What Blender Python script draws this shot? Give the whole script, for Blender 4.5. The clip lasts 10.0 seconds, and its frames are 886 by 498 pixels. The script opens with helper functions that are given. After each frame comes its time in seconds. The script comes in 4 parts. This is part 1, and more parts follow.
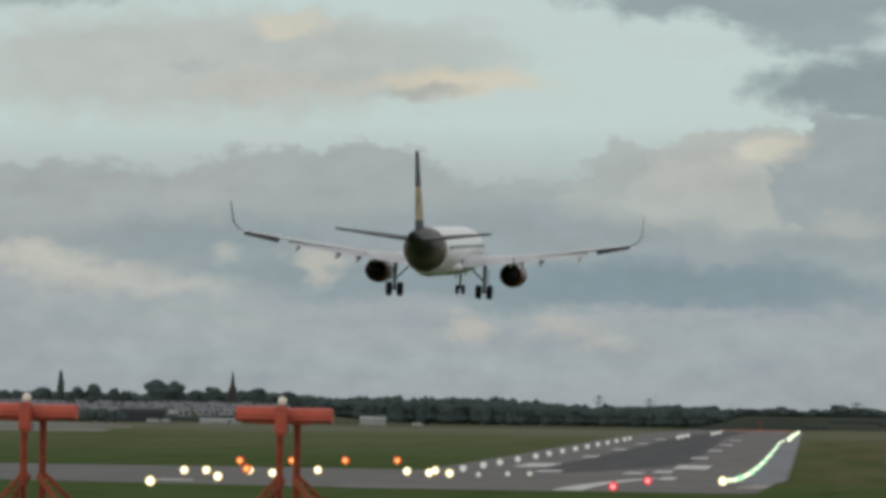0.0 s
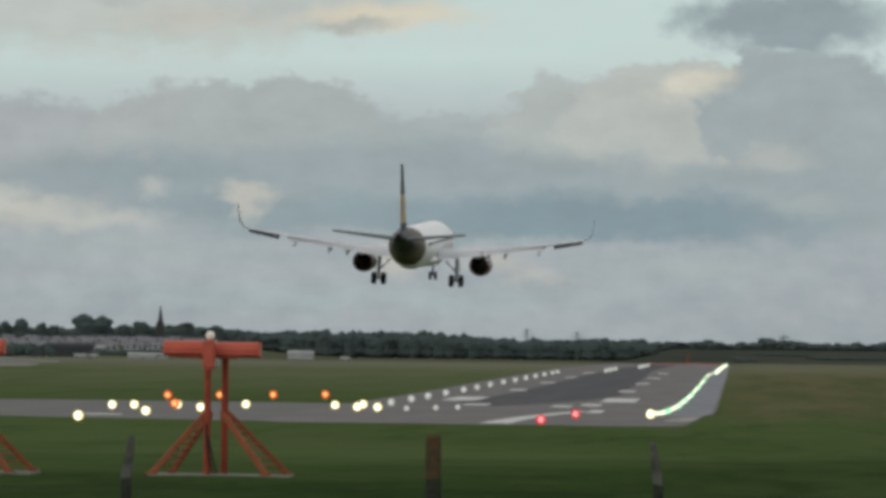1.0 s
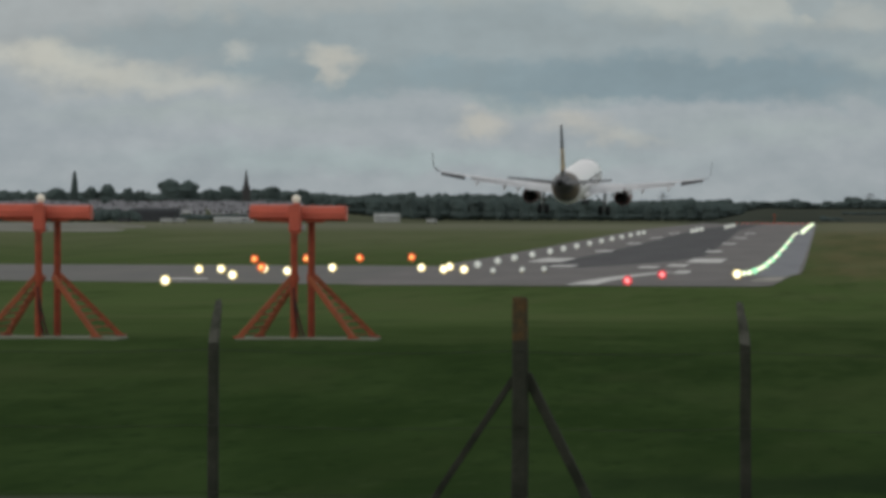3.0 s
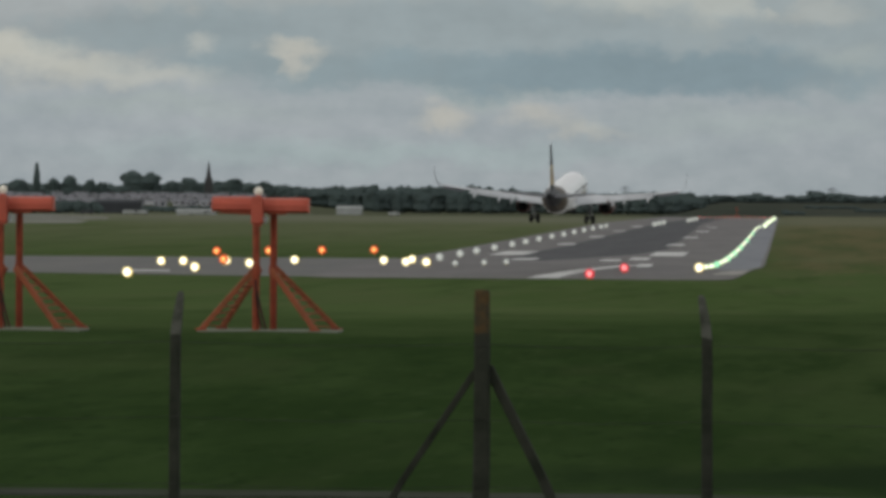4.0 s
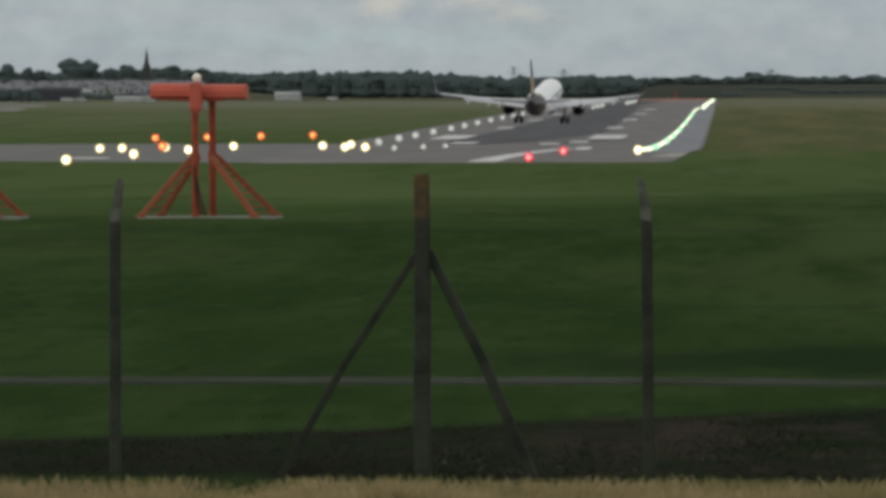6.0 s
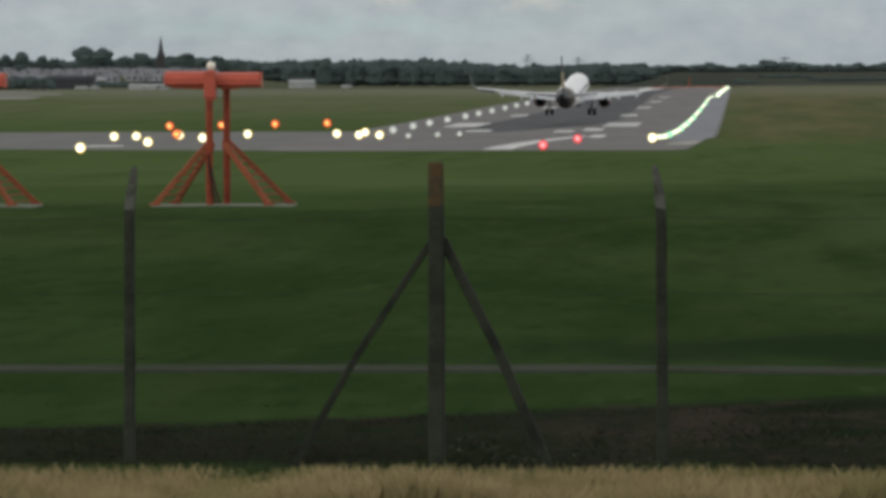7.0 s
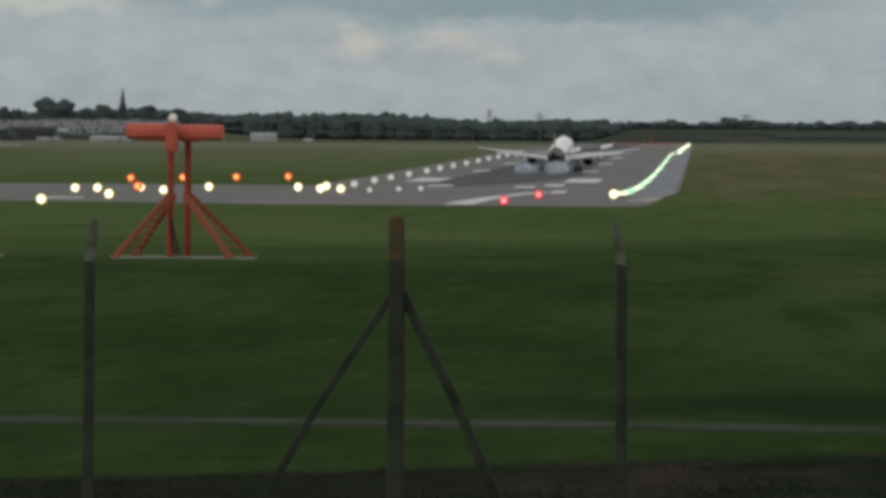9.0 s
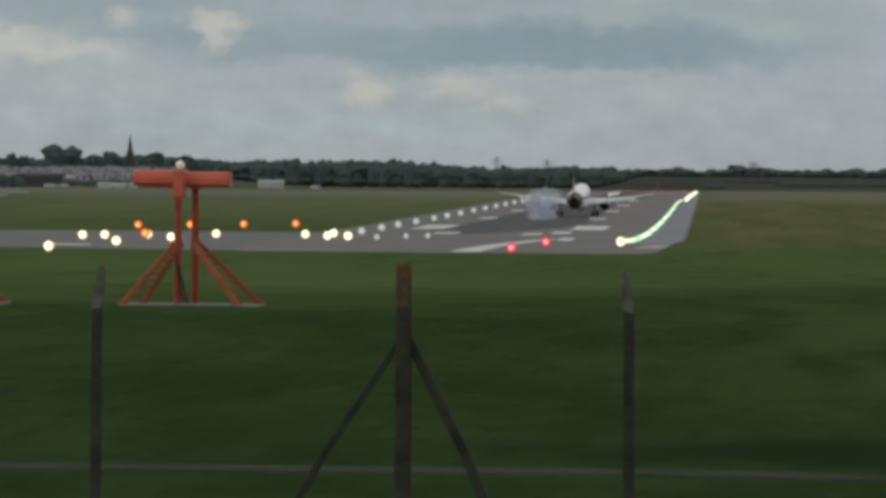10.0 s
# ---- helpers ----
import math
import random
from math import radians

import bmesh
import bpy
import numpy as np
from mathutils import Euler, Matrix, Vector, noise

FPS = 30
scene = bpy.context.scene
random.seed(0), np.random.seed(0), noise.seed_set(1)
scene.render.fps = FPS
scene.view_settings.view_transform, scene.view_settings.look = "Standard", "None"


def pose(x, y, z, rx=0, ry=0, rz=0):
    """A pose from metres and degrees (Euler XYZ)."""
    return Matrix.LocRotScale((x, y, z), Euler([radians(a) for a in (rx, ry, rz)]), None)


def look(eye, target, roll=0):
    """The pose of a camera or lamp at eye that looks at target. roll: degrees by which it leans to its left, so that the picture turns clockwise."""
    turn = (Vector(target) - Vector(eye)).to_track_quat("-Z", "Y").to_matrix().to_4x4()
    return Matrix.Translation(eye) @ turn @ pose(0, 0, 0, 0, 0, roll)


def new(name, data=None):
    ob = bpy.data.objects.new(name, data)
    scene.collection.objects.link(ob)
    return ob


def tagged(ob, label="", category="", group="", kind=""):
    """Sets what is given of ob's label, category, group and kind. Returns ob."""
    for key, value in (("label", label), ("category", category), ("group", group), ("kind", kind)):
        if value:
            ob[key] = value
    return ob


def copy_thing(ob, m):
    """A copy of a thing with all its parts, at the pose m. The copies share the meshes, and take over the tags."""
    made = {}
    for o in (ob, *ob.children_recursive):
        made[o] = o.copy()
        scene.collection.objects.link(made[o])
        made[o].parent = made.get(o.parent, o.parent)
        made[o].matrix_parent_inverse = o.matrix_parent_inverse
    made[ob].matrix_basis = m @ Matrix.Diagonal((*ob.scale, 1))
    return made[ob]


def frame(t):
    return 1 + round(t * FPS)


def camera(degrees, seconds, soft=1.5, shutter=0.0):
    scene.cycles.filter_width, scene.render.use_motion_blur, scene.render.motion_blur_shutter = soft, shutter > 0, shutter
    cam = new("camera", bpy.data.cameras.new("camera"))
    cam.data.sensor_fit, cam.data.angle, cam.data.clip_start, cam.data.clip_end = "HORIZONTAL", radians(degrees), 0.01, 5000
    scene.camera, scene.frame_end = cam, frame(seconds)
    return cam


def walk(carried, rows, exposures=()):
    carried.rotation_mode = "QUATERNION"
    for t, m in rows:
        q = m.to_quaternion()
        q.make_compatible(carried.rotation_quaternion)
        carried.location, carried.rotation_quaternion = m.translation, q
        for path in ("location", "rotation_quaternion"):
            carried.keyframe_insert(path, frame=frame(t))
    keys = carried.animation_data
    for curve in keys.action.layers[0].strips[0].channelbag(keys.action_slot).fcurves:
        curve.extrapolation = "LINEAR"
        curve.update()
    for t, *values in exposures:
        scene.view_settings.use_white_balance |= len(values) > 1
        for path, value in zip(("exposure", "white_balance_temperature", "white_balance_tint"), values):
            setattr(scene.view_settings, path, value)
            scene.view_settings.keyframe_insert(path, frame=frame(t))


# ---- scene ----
EYE = (0.0, 0.0, 10.4)
F = 8430.0 / 1000.0          # thousandths of a radian scale for directions
LENS = 10.63


def head(az, el, roll):
    """The pose of a camera that stands at EYE, turned az degrees to the right of the runway's line."""
    a, e = radians(az), radians(el)
    aim = Vector(EYE) + 100 * Vector((math.sin(a) * math.cos(e), math.cos(a) * math.cos(e), math.sin(e)))
    return look(EYE, aim, roll)


cam = camera(LENS, 10.0, soft=4.0)
TURNS = [
    (0.0, -4.4757, 1.8814, 0.816),
    (0.5, -4.2166, 1.2926, 0.738),
    (1.0, -3.5948, 1.0962, 0.680),
    (1.5, -3.9443, 0.8031, 0.240),
    (2.0, -4.4821, -0.1213, 0.218),
    (2.5, -4.5430, -0.5513, 0.157),
    (2.7, -4.6560, -0.5408, 0.120),
    (3.8, -4.3258, -0.7015, 0.451),
    (4.0, -4.1579, -0.6564, 0.360),
    (4.5, -3.9287, -0.8075, 0.195),
    (5.0, -3.8494, -1.5562, -0.312),
    (5.5, -3.6345, -1.9378, -0.310),
    (5.7, -3.4427, -1.9540, -0.159),
    (6.8, -3.4591, -2.3602, -0.238),
    (7.0, -3.5998, -2.1893, -0.207),
    (7.5, -3.3632, -1.9696, -0.267),
    (8.0, -3.0682, -1.8755, 0.093),
    (8.5, -3.1374, -1.7523, 0.196),
    (9.0, -3.1235, -1.5320, 0.339),
    (9.5, -3.1329, -1.2382, 0.270),
    (10.0, -3.2138, -0.9644, 0.392),
]
walk(cam, [(t, head(a, e, r)) for t, a, e, r in TURNS], exposures=[(0, 0.0), (1.5, 0.1), (2, 0.06), (4, -0.04), (5.5, 0.05), (6.8, 0.25), (7.5, 0.14), (8.5, 0.05), (10, 0.04)])


# ---- world ----
def srgb(r, g, b):
    def lin(c):
        c /= 255.0
        return c / 12.92 if c <= 0.04045 else ((c + 0.055) / 1.055) ** 2.4
    return (lin(r), lin(g), lin(b), 1.0)


class Graph:
    """Small helper that adds and links shader nodes."""

    def __init__(self, tree):
        self.t = tree

    def n(self, kind, ins=None, operation=None, blend=None, style=None):
        nd = self.t.nodes.new(kind)
        if operation:
            nd.operation = operation
        if blend:
            nd.data_type, nd.blend_type = "RGBA", blend
        if style == "SMOOTHSTEP":
            nd.interpolation_type = style
        if style == "SPHERICAL":
            nd.gradient_type = style
        for k, v in (ins or {}).items():
            s = nd.inputs[k]
            if isinstance(v, bpy.types.NodeSocket):
                self.t.links.new(v, s)
            else:
                s.default_value = v
        return nd

    def math(self, op, a, b=0.0, c=0.0, clamp=False):
        nd = self.n("ShaderNodeMath", {0: a, 1: b, 2: c}, operation=op)
        nd.use_clamp = clamp
        return nd.outputs[0]

    def mix(self, fac, a, b, blend="MIX"):
        nd = self.n("ShaderNodeMix", {0: fac, 6: a, 7: b}, blend=blend)
        return nd.outputs[2]

    def smooth(self, v, lo, hi, to=1.0):
        nd = self.n("ShaderNodeMapRange", {"Value": v, "From Min": lo, "From Max": hi, "To Min": 0.0, "To Max": to},
                    style="SMOOTHSTEP")
        return nd.outputs[0]


SUN_EL, SUN_AZ = 32.0, -125.0     # behind the camera and to its left

world = bpy.data.worlds.new("evening_sky")
world.use_nodes = True
scene.world = world
wt = world.node_tree
wt.nodes.clear()
g = Graph(wt)
way = g.n("ShaderNodeTexCoord").outputs["Generated"]
sep = g.n("ShaderNodeSeparateXYZ", {0: way})
ahead = g.math("MAXIMUM", sep.outputs[1], 0.05)
su = g.math("MULTIPLY", g.math("DIVIDE", sep.outputs[0], ahead), F)
sv = g.math("MULTIPLY", g.math("DIVIDE", sep.outputs[2], ahead), F)
flat = g.n("ShaderNodeCombineXYZ", {0: su, 1: sv, 2: 0.0}).outputs[0]
# billowing edges: the plane of the clouds is warped by two sizes of noise
squash = g.n("ShaderNodeVectorMath", {0: flat, 1: (1.0, 1.5, 1.0)}, operation="MULTIPLY").outputs[0]
big = g.n("ShaderNodeTexNoise", {"Vector": squash, "Scale": 6.0, "Detail": 5.0, "Roughness": 0.55})
bend = g.n("ShaderNodeVectorMath", {0: big.outputs["Color"], 1: (0.5, 0.5, 0.5)}, operation="SUBTRACT").outputs[0]
bend = g.n("ShaderNodeVectorMath", {0: bend, 1: (0.11, 0.075, 0.0)}, operation="MULTIPLY").outputs[0]
warped = g.n("ShaderNodeVectorMath", {0: flat, 1: bend}, operation="ADD").outputs[0]
curl = g.n("ShaderNodeTexNoise", {"Vector": squash, "Scale": 20.0, "Detail": 4.0, "Roughness": 0.6}).outputs["Color"]
curl = g.n("ShaderNodeVectorMath", {0: curl, 1: (0.5, 0.5, 0.5)}, operation="SUBTRACT").outputs[0]
curl = g.n("ShaderNodeVectorMath", {0: curl, 1: (0.06, 0.05, 0.0)}, operation="MULTIPLY").outputs[0]
warped = g.n("ShaderNodeVectorMath", {0: warped, 1: curl}, operation="ADD").outputs[0]
fine = g.n("ShaderNodeTexNoise", {"Vector": squash, "Scale": 12.0, "Detail": 6.0, "Roughness": 0.6}).outputs["Fac"]
streak_at = g.n("ShaderNodeVectorMath", {0: flat, 1: (1.6, 9.0, 1.0)}, operation="MULTIPLY").outputs[0]
streak = g.n("ShaderNodeTexNoise", {"Vector": streak_at, "Scale": 1.6, "Detail": 4.0, "Roughness": 0.5}).outputs["Fac"]

dome = g.n("ShaderNodeTexSky")
dome.sky_type, dome.sun_disc = "NISHITA", False
dome.sun_elevation, dome.sun_rotation, dome.dust_density = radians(SUN_EL), radians(SUN_AZ), 2.0
sky = dome.outputs[0]
blue = g.n("ShaderNodeVectorMath", {0: sky, 1: (0.1, 0.1, 0.1)}, operation="MULTIPLY").outputs[0]
ramp = g.n("ShaderNodeValToRGB", {0: g.math("MULTIPLY", sv, 0.5)})
for pos, col in ((0.0, (150, 159, 163)), (0.06, (152, 161, 166)), (0.18, (160, 170, 173)), (0.25, (190, 208, 204)), (0.42, (192, 209, 206)), (1.0, (158, 165, 172))):
    el = ramp.color_ramp.elements.new(pos)
    el.color = srgb(*col)
ramp.color_ramp.elements.remove(ramp.color_ramp.elements[0])
ramp.color_ramp.elements.remove(ramp.color_ramp.elements[-1])
colour = g.mix(0.06, ramp.outputs[0], blue)
# high overcast outside the strip ahead
over = g.smooth(g.math("ADD", g.math("MULTIPLY", fine, 0.5), g.math("MULTIPLY", streak, 0.5)), 0.35, 0.65)
colour = g.mix(g.math("MULTIPLY", over, 0.35), colour, srgb(163, 166, 168))


def puff(x, y, rx, ry, col, amount=1.0, edge=0.45, rough=0.5):
    """One cloud mass about x, y (thousandths of the lens's length right of the runway's line and above the horizon)."""
    global colour
    m = g.n("ShaderNodeMapping", {"Vector": warped, "Location": (-x / rx, -y / ry, 0), "Scale": (1 / rx, 1 / ry, 1)})
    s = g.n("ShaderNodeTexGradient", {0: m.outputs[0]}, style="SPHERICAL").outputs["Fac"]
    s = g.math("ADD", s, g.math("MULTIPLY", g.math("SUBTRACT", fine, 0.5), rough))
    colour = g.mix(g.smooth(s, 0.12, 0.12 + edge, amount), colour, srgb(*col))


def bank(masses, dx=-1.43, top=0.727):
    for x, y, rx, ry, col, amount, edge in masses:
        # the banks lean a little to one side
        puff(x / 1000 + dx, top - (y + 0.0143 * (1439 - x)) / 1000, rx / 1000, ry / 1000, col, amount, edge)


GREY, DARK, PALE, WARM = (145, 156, 159), (129, 145, 150), (163, 172, 170), (195, 192, 177)
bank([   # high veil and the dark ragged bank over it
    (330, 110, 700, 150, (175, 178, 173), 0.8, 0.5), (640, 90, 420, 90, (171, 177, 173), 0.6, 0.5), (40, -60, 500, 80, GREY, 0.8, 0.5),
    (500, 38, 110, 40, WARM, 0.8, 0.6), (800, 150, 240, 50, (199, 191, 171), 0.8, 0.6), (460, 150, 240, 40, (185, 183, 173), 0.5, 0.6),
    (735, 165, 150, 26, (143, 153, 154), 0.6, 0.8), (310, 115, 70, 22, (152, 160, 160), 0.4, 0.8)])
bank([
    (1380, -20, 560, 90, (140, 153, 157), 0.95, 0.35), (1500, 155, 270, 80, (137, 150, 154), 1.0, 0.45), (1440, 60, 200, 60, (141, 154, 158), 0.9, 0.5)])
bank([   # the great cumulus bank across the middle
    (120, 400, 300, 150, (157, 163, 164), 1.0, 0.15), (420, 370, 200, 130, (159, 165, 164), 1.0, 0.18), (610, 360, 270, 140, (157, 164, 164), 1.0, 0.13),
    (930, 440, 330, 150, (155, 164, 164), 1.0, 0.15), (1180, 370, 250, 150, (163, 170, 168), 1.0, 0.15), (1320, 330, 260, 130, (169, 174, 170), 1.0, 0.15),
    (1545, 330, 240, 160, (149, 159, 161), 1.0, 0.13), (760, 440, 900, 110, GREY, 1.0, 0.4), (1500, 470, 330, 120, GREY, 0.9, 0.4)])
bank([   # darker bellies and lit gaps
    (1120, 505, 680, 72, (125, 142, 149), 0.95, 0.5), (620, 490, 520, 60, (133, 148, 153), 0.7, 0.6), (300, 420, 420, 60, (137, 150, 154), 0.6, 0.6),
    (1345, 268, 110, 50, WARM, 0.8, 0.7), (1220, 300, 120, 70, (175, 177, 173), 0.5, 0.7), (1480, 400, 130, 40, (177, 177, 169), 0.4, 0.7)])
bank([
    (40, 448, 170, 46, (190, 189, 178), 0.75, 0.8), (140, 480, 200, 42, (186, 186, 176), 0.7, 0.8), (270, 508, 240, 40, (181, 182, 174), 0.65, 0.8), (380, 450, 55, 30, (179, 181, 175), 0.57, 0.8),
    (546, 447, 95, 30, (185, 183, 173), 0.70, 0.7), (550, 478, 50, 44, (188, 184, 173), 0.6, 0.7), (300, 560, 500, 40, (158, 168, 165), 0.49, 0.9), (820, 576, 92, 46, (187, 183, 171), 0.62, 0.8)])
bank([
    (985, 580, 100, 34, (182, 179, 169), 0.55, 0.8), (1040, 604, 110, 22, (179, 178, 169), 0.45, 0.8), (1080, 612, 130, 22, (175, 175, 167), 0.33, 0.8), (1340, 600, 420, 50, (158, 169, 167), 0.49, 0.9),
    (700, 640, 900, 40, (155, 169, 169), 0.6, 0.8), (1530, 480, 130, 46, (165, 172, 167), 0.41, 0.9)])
tone = g.math("MULTIPLY_ADD", g.math("SUBTRACT", streak, 0.5), 0.2, 1.0)
tone = g.math("MULTIPLY", tone, g.math("MULTIPLY_ADD", g.math("SUBTRACT", fine, 0.5), 0.3, 1.09))
# unseen sky overhead is dimmed so that less light falls on the ground
tone = g.math("MULTIPLY", tone, g.math("SUBTRACT", 1.0, g.smooth(sep.outputs[2], 0.12, 0.6, 0.5)))
colour = g.n("ShaderNodeVectorMath", {0: colour, "Scale": tone}, operation="SCALE").outputs[0]
back = g.n("ShaderNodeBackground", {0: colour, 1: 1.0})
g.n("ShaderNodeOutputWorld", {0: back.outputs[0]})

sun = new("sun", bpy.data.lights.new("sun", "SUN"))
sun.data.energy, sun.data.angle, sun.data.color = 0.5, radians(12), (1.0, 0.93, 0.84)
sun.matrix_world = look((0, 0, 0), (-math.sin(radians(SUN_AZ)) * math.cos(radians(SUN_EL)), -math.cos(radians(SUN_AZ)) * math.cos(radians(SUN_EL)), -math.sin(radians(SUN_EL))))


# ---- materials ----
def paint(name, col, rough=0.6, metal=0.0, vary=0.15, scale=3.0, fine_scale=40.0, bump=0.1, alt=None, emit=None, power=0.0, far=1.0, spec=0.15):
    """A surface with two sizes of variation. far: stretches the grain along the runway, where a surface is seen at a flat angle."""
    m = bpy.data.materials.new(name)
    m.use_nodes = True
    m.node_tree.nodes.clear()
    q = Graph(m.node_tree)
    at = q.n("ShaderNodeTexCoord").outputs["Object"]
    if far != 1.0:
        at = q.n("ShaderNodeVectorMath", {0: at, 1: (1.0, far, 1.0)}, operation="MULTIPLY").outputs[0]
    a = q.n("ShaderNodeTexNoise", {"Vector": at, "Scale": scale, "Detail": 5.0, "Roughness": 0.6}).outputs["Fac"]
    b = q.n("ShaderNodeTexNoise", {"Vector": at, "Scale": fine_scale, "Detail": 4.0, "Roughness": 0.6}).outputs["Fac"]
    c = (*col, 1.0)
    d = (*(alt or tuple(v * 0.6 for v in col)), 1.0)
    base = q.mix(q.smooth(a, 0.38, 0.66, 1.0 if alt else vary * 3), c, d)
    grain = q.math("MULTIPLY_ADD", q.math("SUBTRACT", b, 0.5), vary * 3, 1.0)
    obj = q.n("ShaderNodeObjectInfo").outputs["Random"]
    grain = q.math("MULTIPLY", grain, q.math("MULTIPLY_ADD", obj, vary * 0.5, 1 - vary * 0.25))
    base = q.n("ShaderNodeVectorMath", {0: base, "Scale": grain}, operation="SCALE").outputs[0]
    p = q.n("ShaderNodeBsdfPrincipled", {"Base Color": base, "Metallic": metal, "Specular IOR Level": spec,
                                         "Roughness": q.math("MULTIPLY_ADD", q.math("SUBTRACT", b, 0.5), 0.25, rough, clamp=True)})
    if bump:
        bp = q.n("ShaderNodeBump", {"Height": b, "Strength": bump, "Distance": 0.02})
        m.node_tree.links.new(bp.outputs[0], p.inputs["Normal"])
    if emit:
        p.inputs["Emission Color"].default_value = (*emit, 1.0)
        p.inputs["Emission Strength"].default_value = power
    q.n("ShaderNodeOutputMaterial", {0: p.outputs[0]})
    return m


def grass_ground():
    """Mown airfield turf: broad patches, mowing streaks across the view, fine tufts, a paler tint far off and a drier
    one on the bank.
    """
    m = bpy.data.materials.new("airfield_turf")
    m.use_nodes = True
    m.node_tree.nodes.clear()
    q = Graph(m.node_tree)
    at = q.n("ShaderNodeTexCoord").outputs["Object"]
    s = q.n("ShaderNodeSeparateXYZ", {0: at})

    def noise_at(sx, sy, detail=5.0):
        v = q.n("ShaderNodeVectorMath", {0: at, 1: (sx, sy, 0.3)}, operation="MULTIPLY").outputs[0]
        return q.n("ShaderNodeTexNoise", {"Vector": v, "Scale": 1.0, "Detail": detail, "Roughness": 0.62}).outputs["Fac"]
    broad, mow, tuft, clump = noise_at(0.02, 0.006), noise_at(0.3, 0.05, 3.0), noise_at(6.0, 1.6), noise_at(1.1, 0.2, 3.0)
    c = q.mix(q.smooth(broad, 0.35, 0.65), (0.062, 0.098, 0.033, 1), (0.08, 0.117, 0.044, 1))
    c = q.mix(q.smooth(noise_at(0.15, 0.01, 3.0), 0.42, 0.7, 0.6), c, (0.09, 0.112, 0.05, 1))
    c = q.mix(q.smooth(noise_at(0.17, 0.013, 3.0), 0.5, 0.75, 0.5), c, (0.036, 0.06, 0.022, 1))
    c = q.mix(q.smooth(tuft, 0.5, 0.8, 0.3), c, (0.028, 0.048, 0.016, 1))
    # near slope in darker green: cloud shade put into the turf's colour
    near_shade = q.math("ADD", s.outputs[1], q.math("MULTIPLY", q.math("SUBTRACT", noise_at(0.06, 0.03), 0.5), 260.0))
    near_shade = q.math("SUBTRACT", near_shade, q.smooth(s.outputs[0], -22.0, 22.0, 110.0))
    near_shade = q.math("SUBTRACT", 1.0, q.smooth(near_shade, 70.0, 290.0))
    deep = q.mix(q.smooth(mow, 0.36, 0.66), (0.022, 0.043, 0.0135, 1), (0.034, 0.061, 0.02, 1))
    deep = q.mix(q.smooth(clump, 0.45, 0.75, 0.6), deep, (0.016, 0.034, 0.012, 1))
    deep = q.mix(q.smooth(noise_at(2.2, 0.5, 2.0), 0.55, 0.75, 0.6), deep, (0.012, 0.026, 0.009, 1))
    deep = q.mix(q.smooth(noise_at(1.6, 0.3, 2.0), 0.56, 0.76, 0.5), deep, (0.044, 0.07, 0.028, 1))
    deep = q.mix(q.smooth(noise_at(0.22, 0.03, 3.0), 0.5, 0.72, 0.55), deep, (0.048, 0.067, 0.028, 1))
    c = q.mix(q.math("MULTIPLY", near_shade, 0.92), c, deep)
    # a lighter patch on the slope away from the masts
    pale = q.math("MULTIPLY", q.smooth(s.outputs[0], -5.0, 6.0), q.math("MULTIPLY", q.smooth(s.outputs[1], 72.0, 105.0), q.math("SUBTRACT", 1.0, q.smooth(s.outputs[1], 140.0, 260.0))))
    c = q.mix(q.math("MULTIPLY", pale, q.smooth(mow, 0.25, 0.6, 0.85)), c, (0.06, 0.086, 0.033, 1))
    # a belt beyond the track: tall dark grass, its shadow painted into the colour
    belt = q.math("ADD", s.outputs[1], q.math("MULTIPLY", q.math("SUBTRACT", noise_at(0.4, 0.1), 0.5), 9.0))
    belt = q.math("MULTIPLY", q.smooth(belt, 62.5, 66.0), q.math("SUBTRACT", 1.0, q.smooth(belt, 69.0, 74.0)))
    belt = q.math("MULTIPLY", belt, q.smooth(s.outputs[0], -7.0, 1.0, 0.8))
    c = q.mix(belt, c, (0.017, 0.03, 0.014, 1))
    # hay-coloured tint growing with distance, paler and greyer from 1350, duller past 2150
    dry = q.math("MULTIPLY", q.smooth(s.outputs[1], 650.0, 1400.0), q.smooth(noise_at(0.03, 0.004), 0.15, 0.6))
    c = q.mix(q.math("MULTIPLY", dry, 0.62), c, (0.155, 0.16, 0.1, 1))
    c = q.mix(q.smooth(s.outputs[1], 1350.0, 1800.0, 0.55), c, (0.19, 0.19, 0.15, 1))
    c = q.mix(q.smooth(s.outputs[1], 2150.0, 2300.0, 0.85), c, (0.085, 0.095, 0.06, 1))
    side_y = q.math("ADD", s.outputs[1], q.math("MULTIPLY", q.math("SUBTRACT", noise_at(0.12, 0.02), 0.5), 420.0))
    side = q.math("MULTIPLY", q.smooth(s.outputs[0], -9.0, 4.0), q.smooth(side_y, 580.0, 760.0))
    meadow = q.mix(q.smooth(noise_at(0.09, 0.006), 0.38, 0.66), (0.132, 0.12, 0.064, 1), (0.082, 0.098, 0.046, 1))
    meadow = q.mix(q.smooth(noise_at(0.05, 0.01, 3.0), 0.5, 0.72, 0.6), meadow, (0.13, 0.14, 0.075, 1))
    c = q.mix(q.math("MULTIPLY", side, 0.85), c, meadow)
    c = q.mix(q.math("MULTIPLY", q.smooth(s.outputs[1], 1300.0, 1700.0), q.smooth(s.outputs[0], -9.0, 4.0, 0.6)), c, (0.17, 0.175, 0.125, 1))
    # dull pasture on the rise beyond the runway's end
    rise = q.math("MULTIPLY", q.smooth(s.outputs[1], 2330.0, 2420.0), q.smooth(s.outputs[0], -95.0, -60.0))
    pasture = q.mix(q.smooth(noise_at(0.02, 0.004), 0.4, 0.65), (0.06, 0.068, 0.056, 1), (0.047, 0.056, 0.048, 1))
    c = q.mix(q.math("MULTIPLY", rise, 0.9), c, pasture)
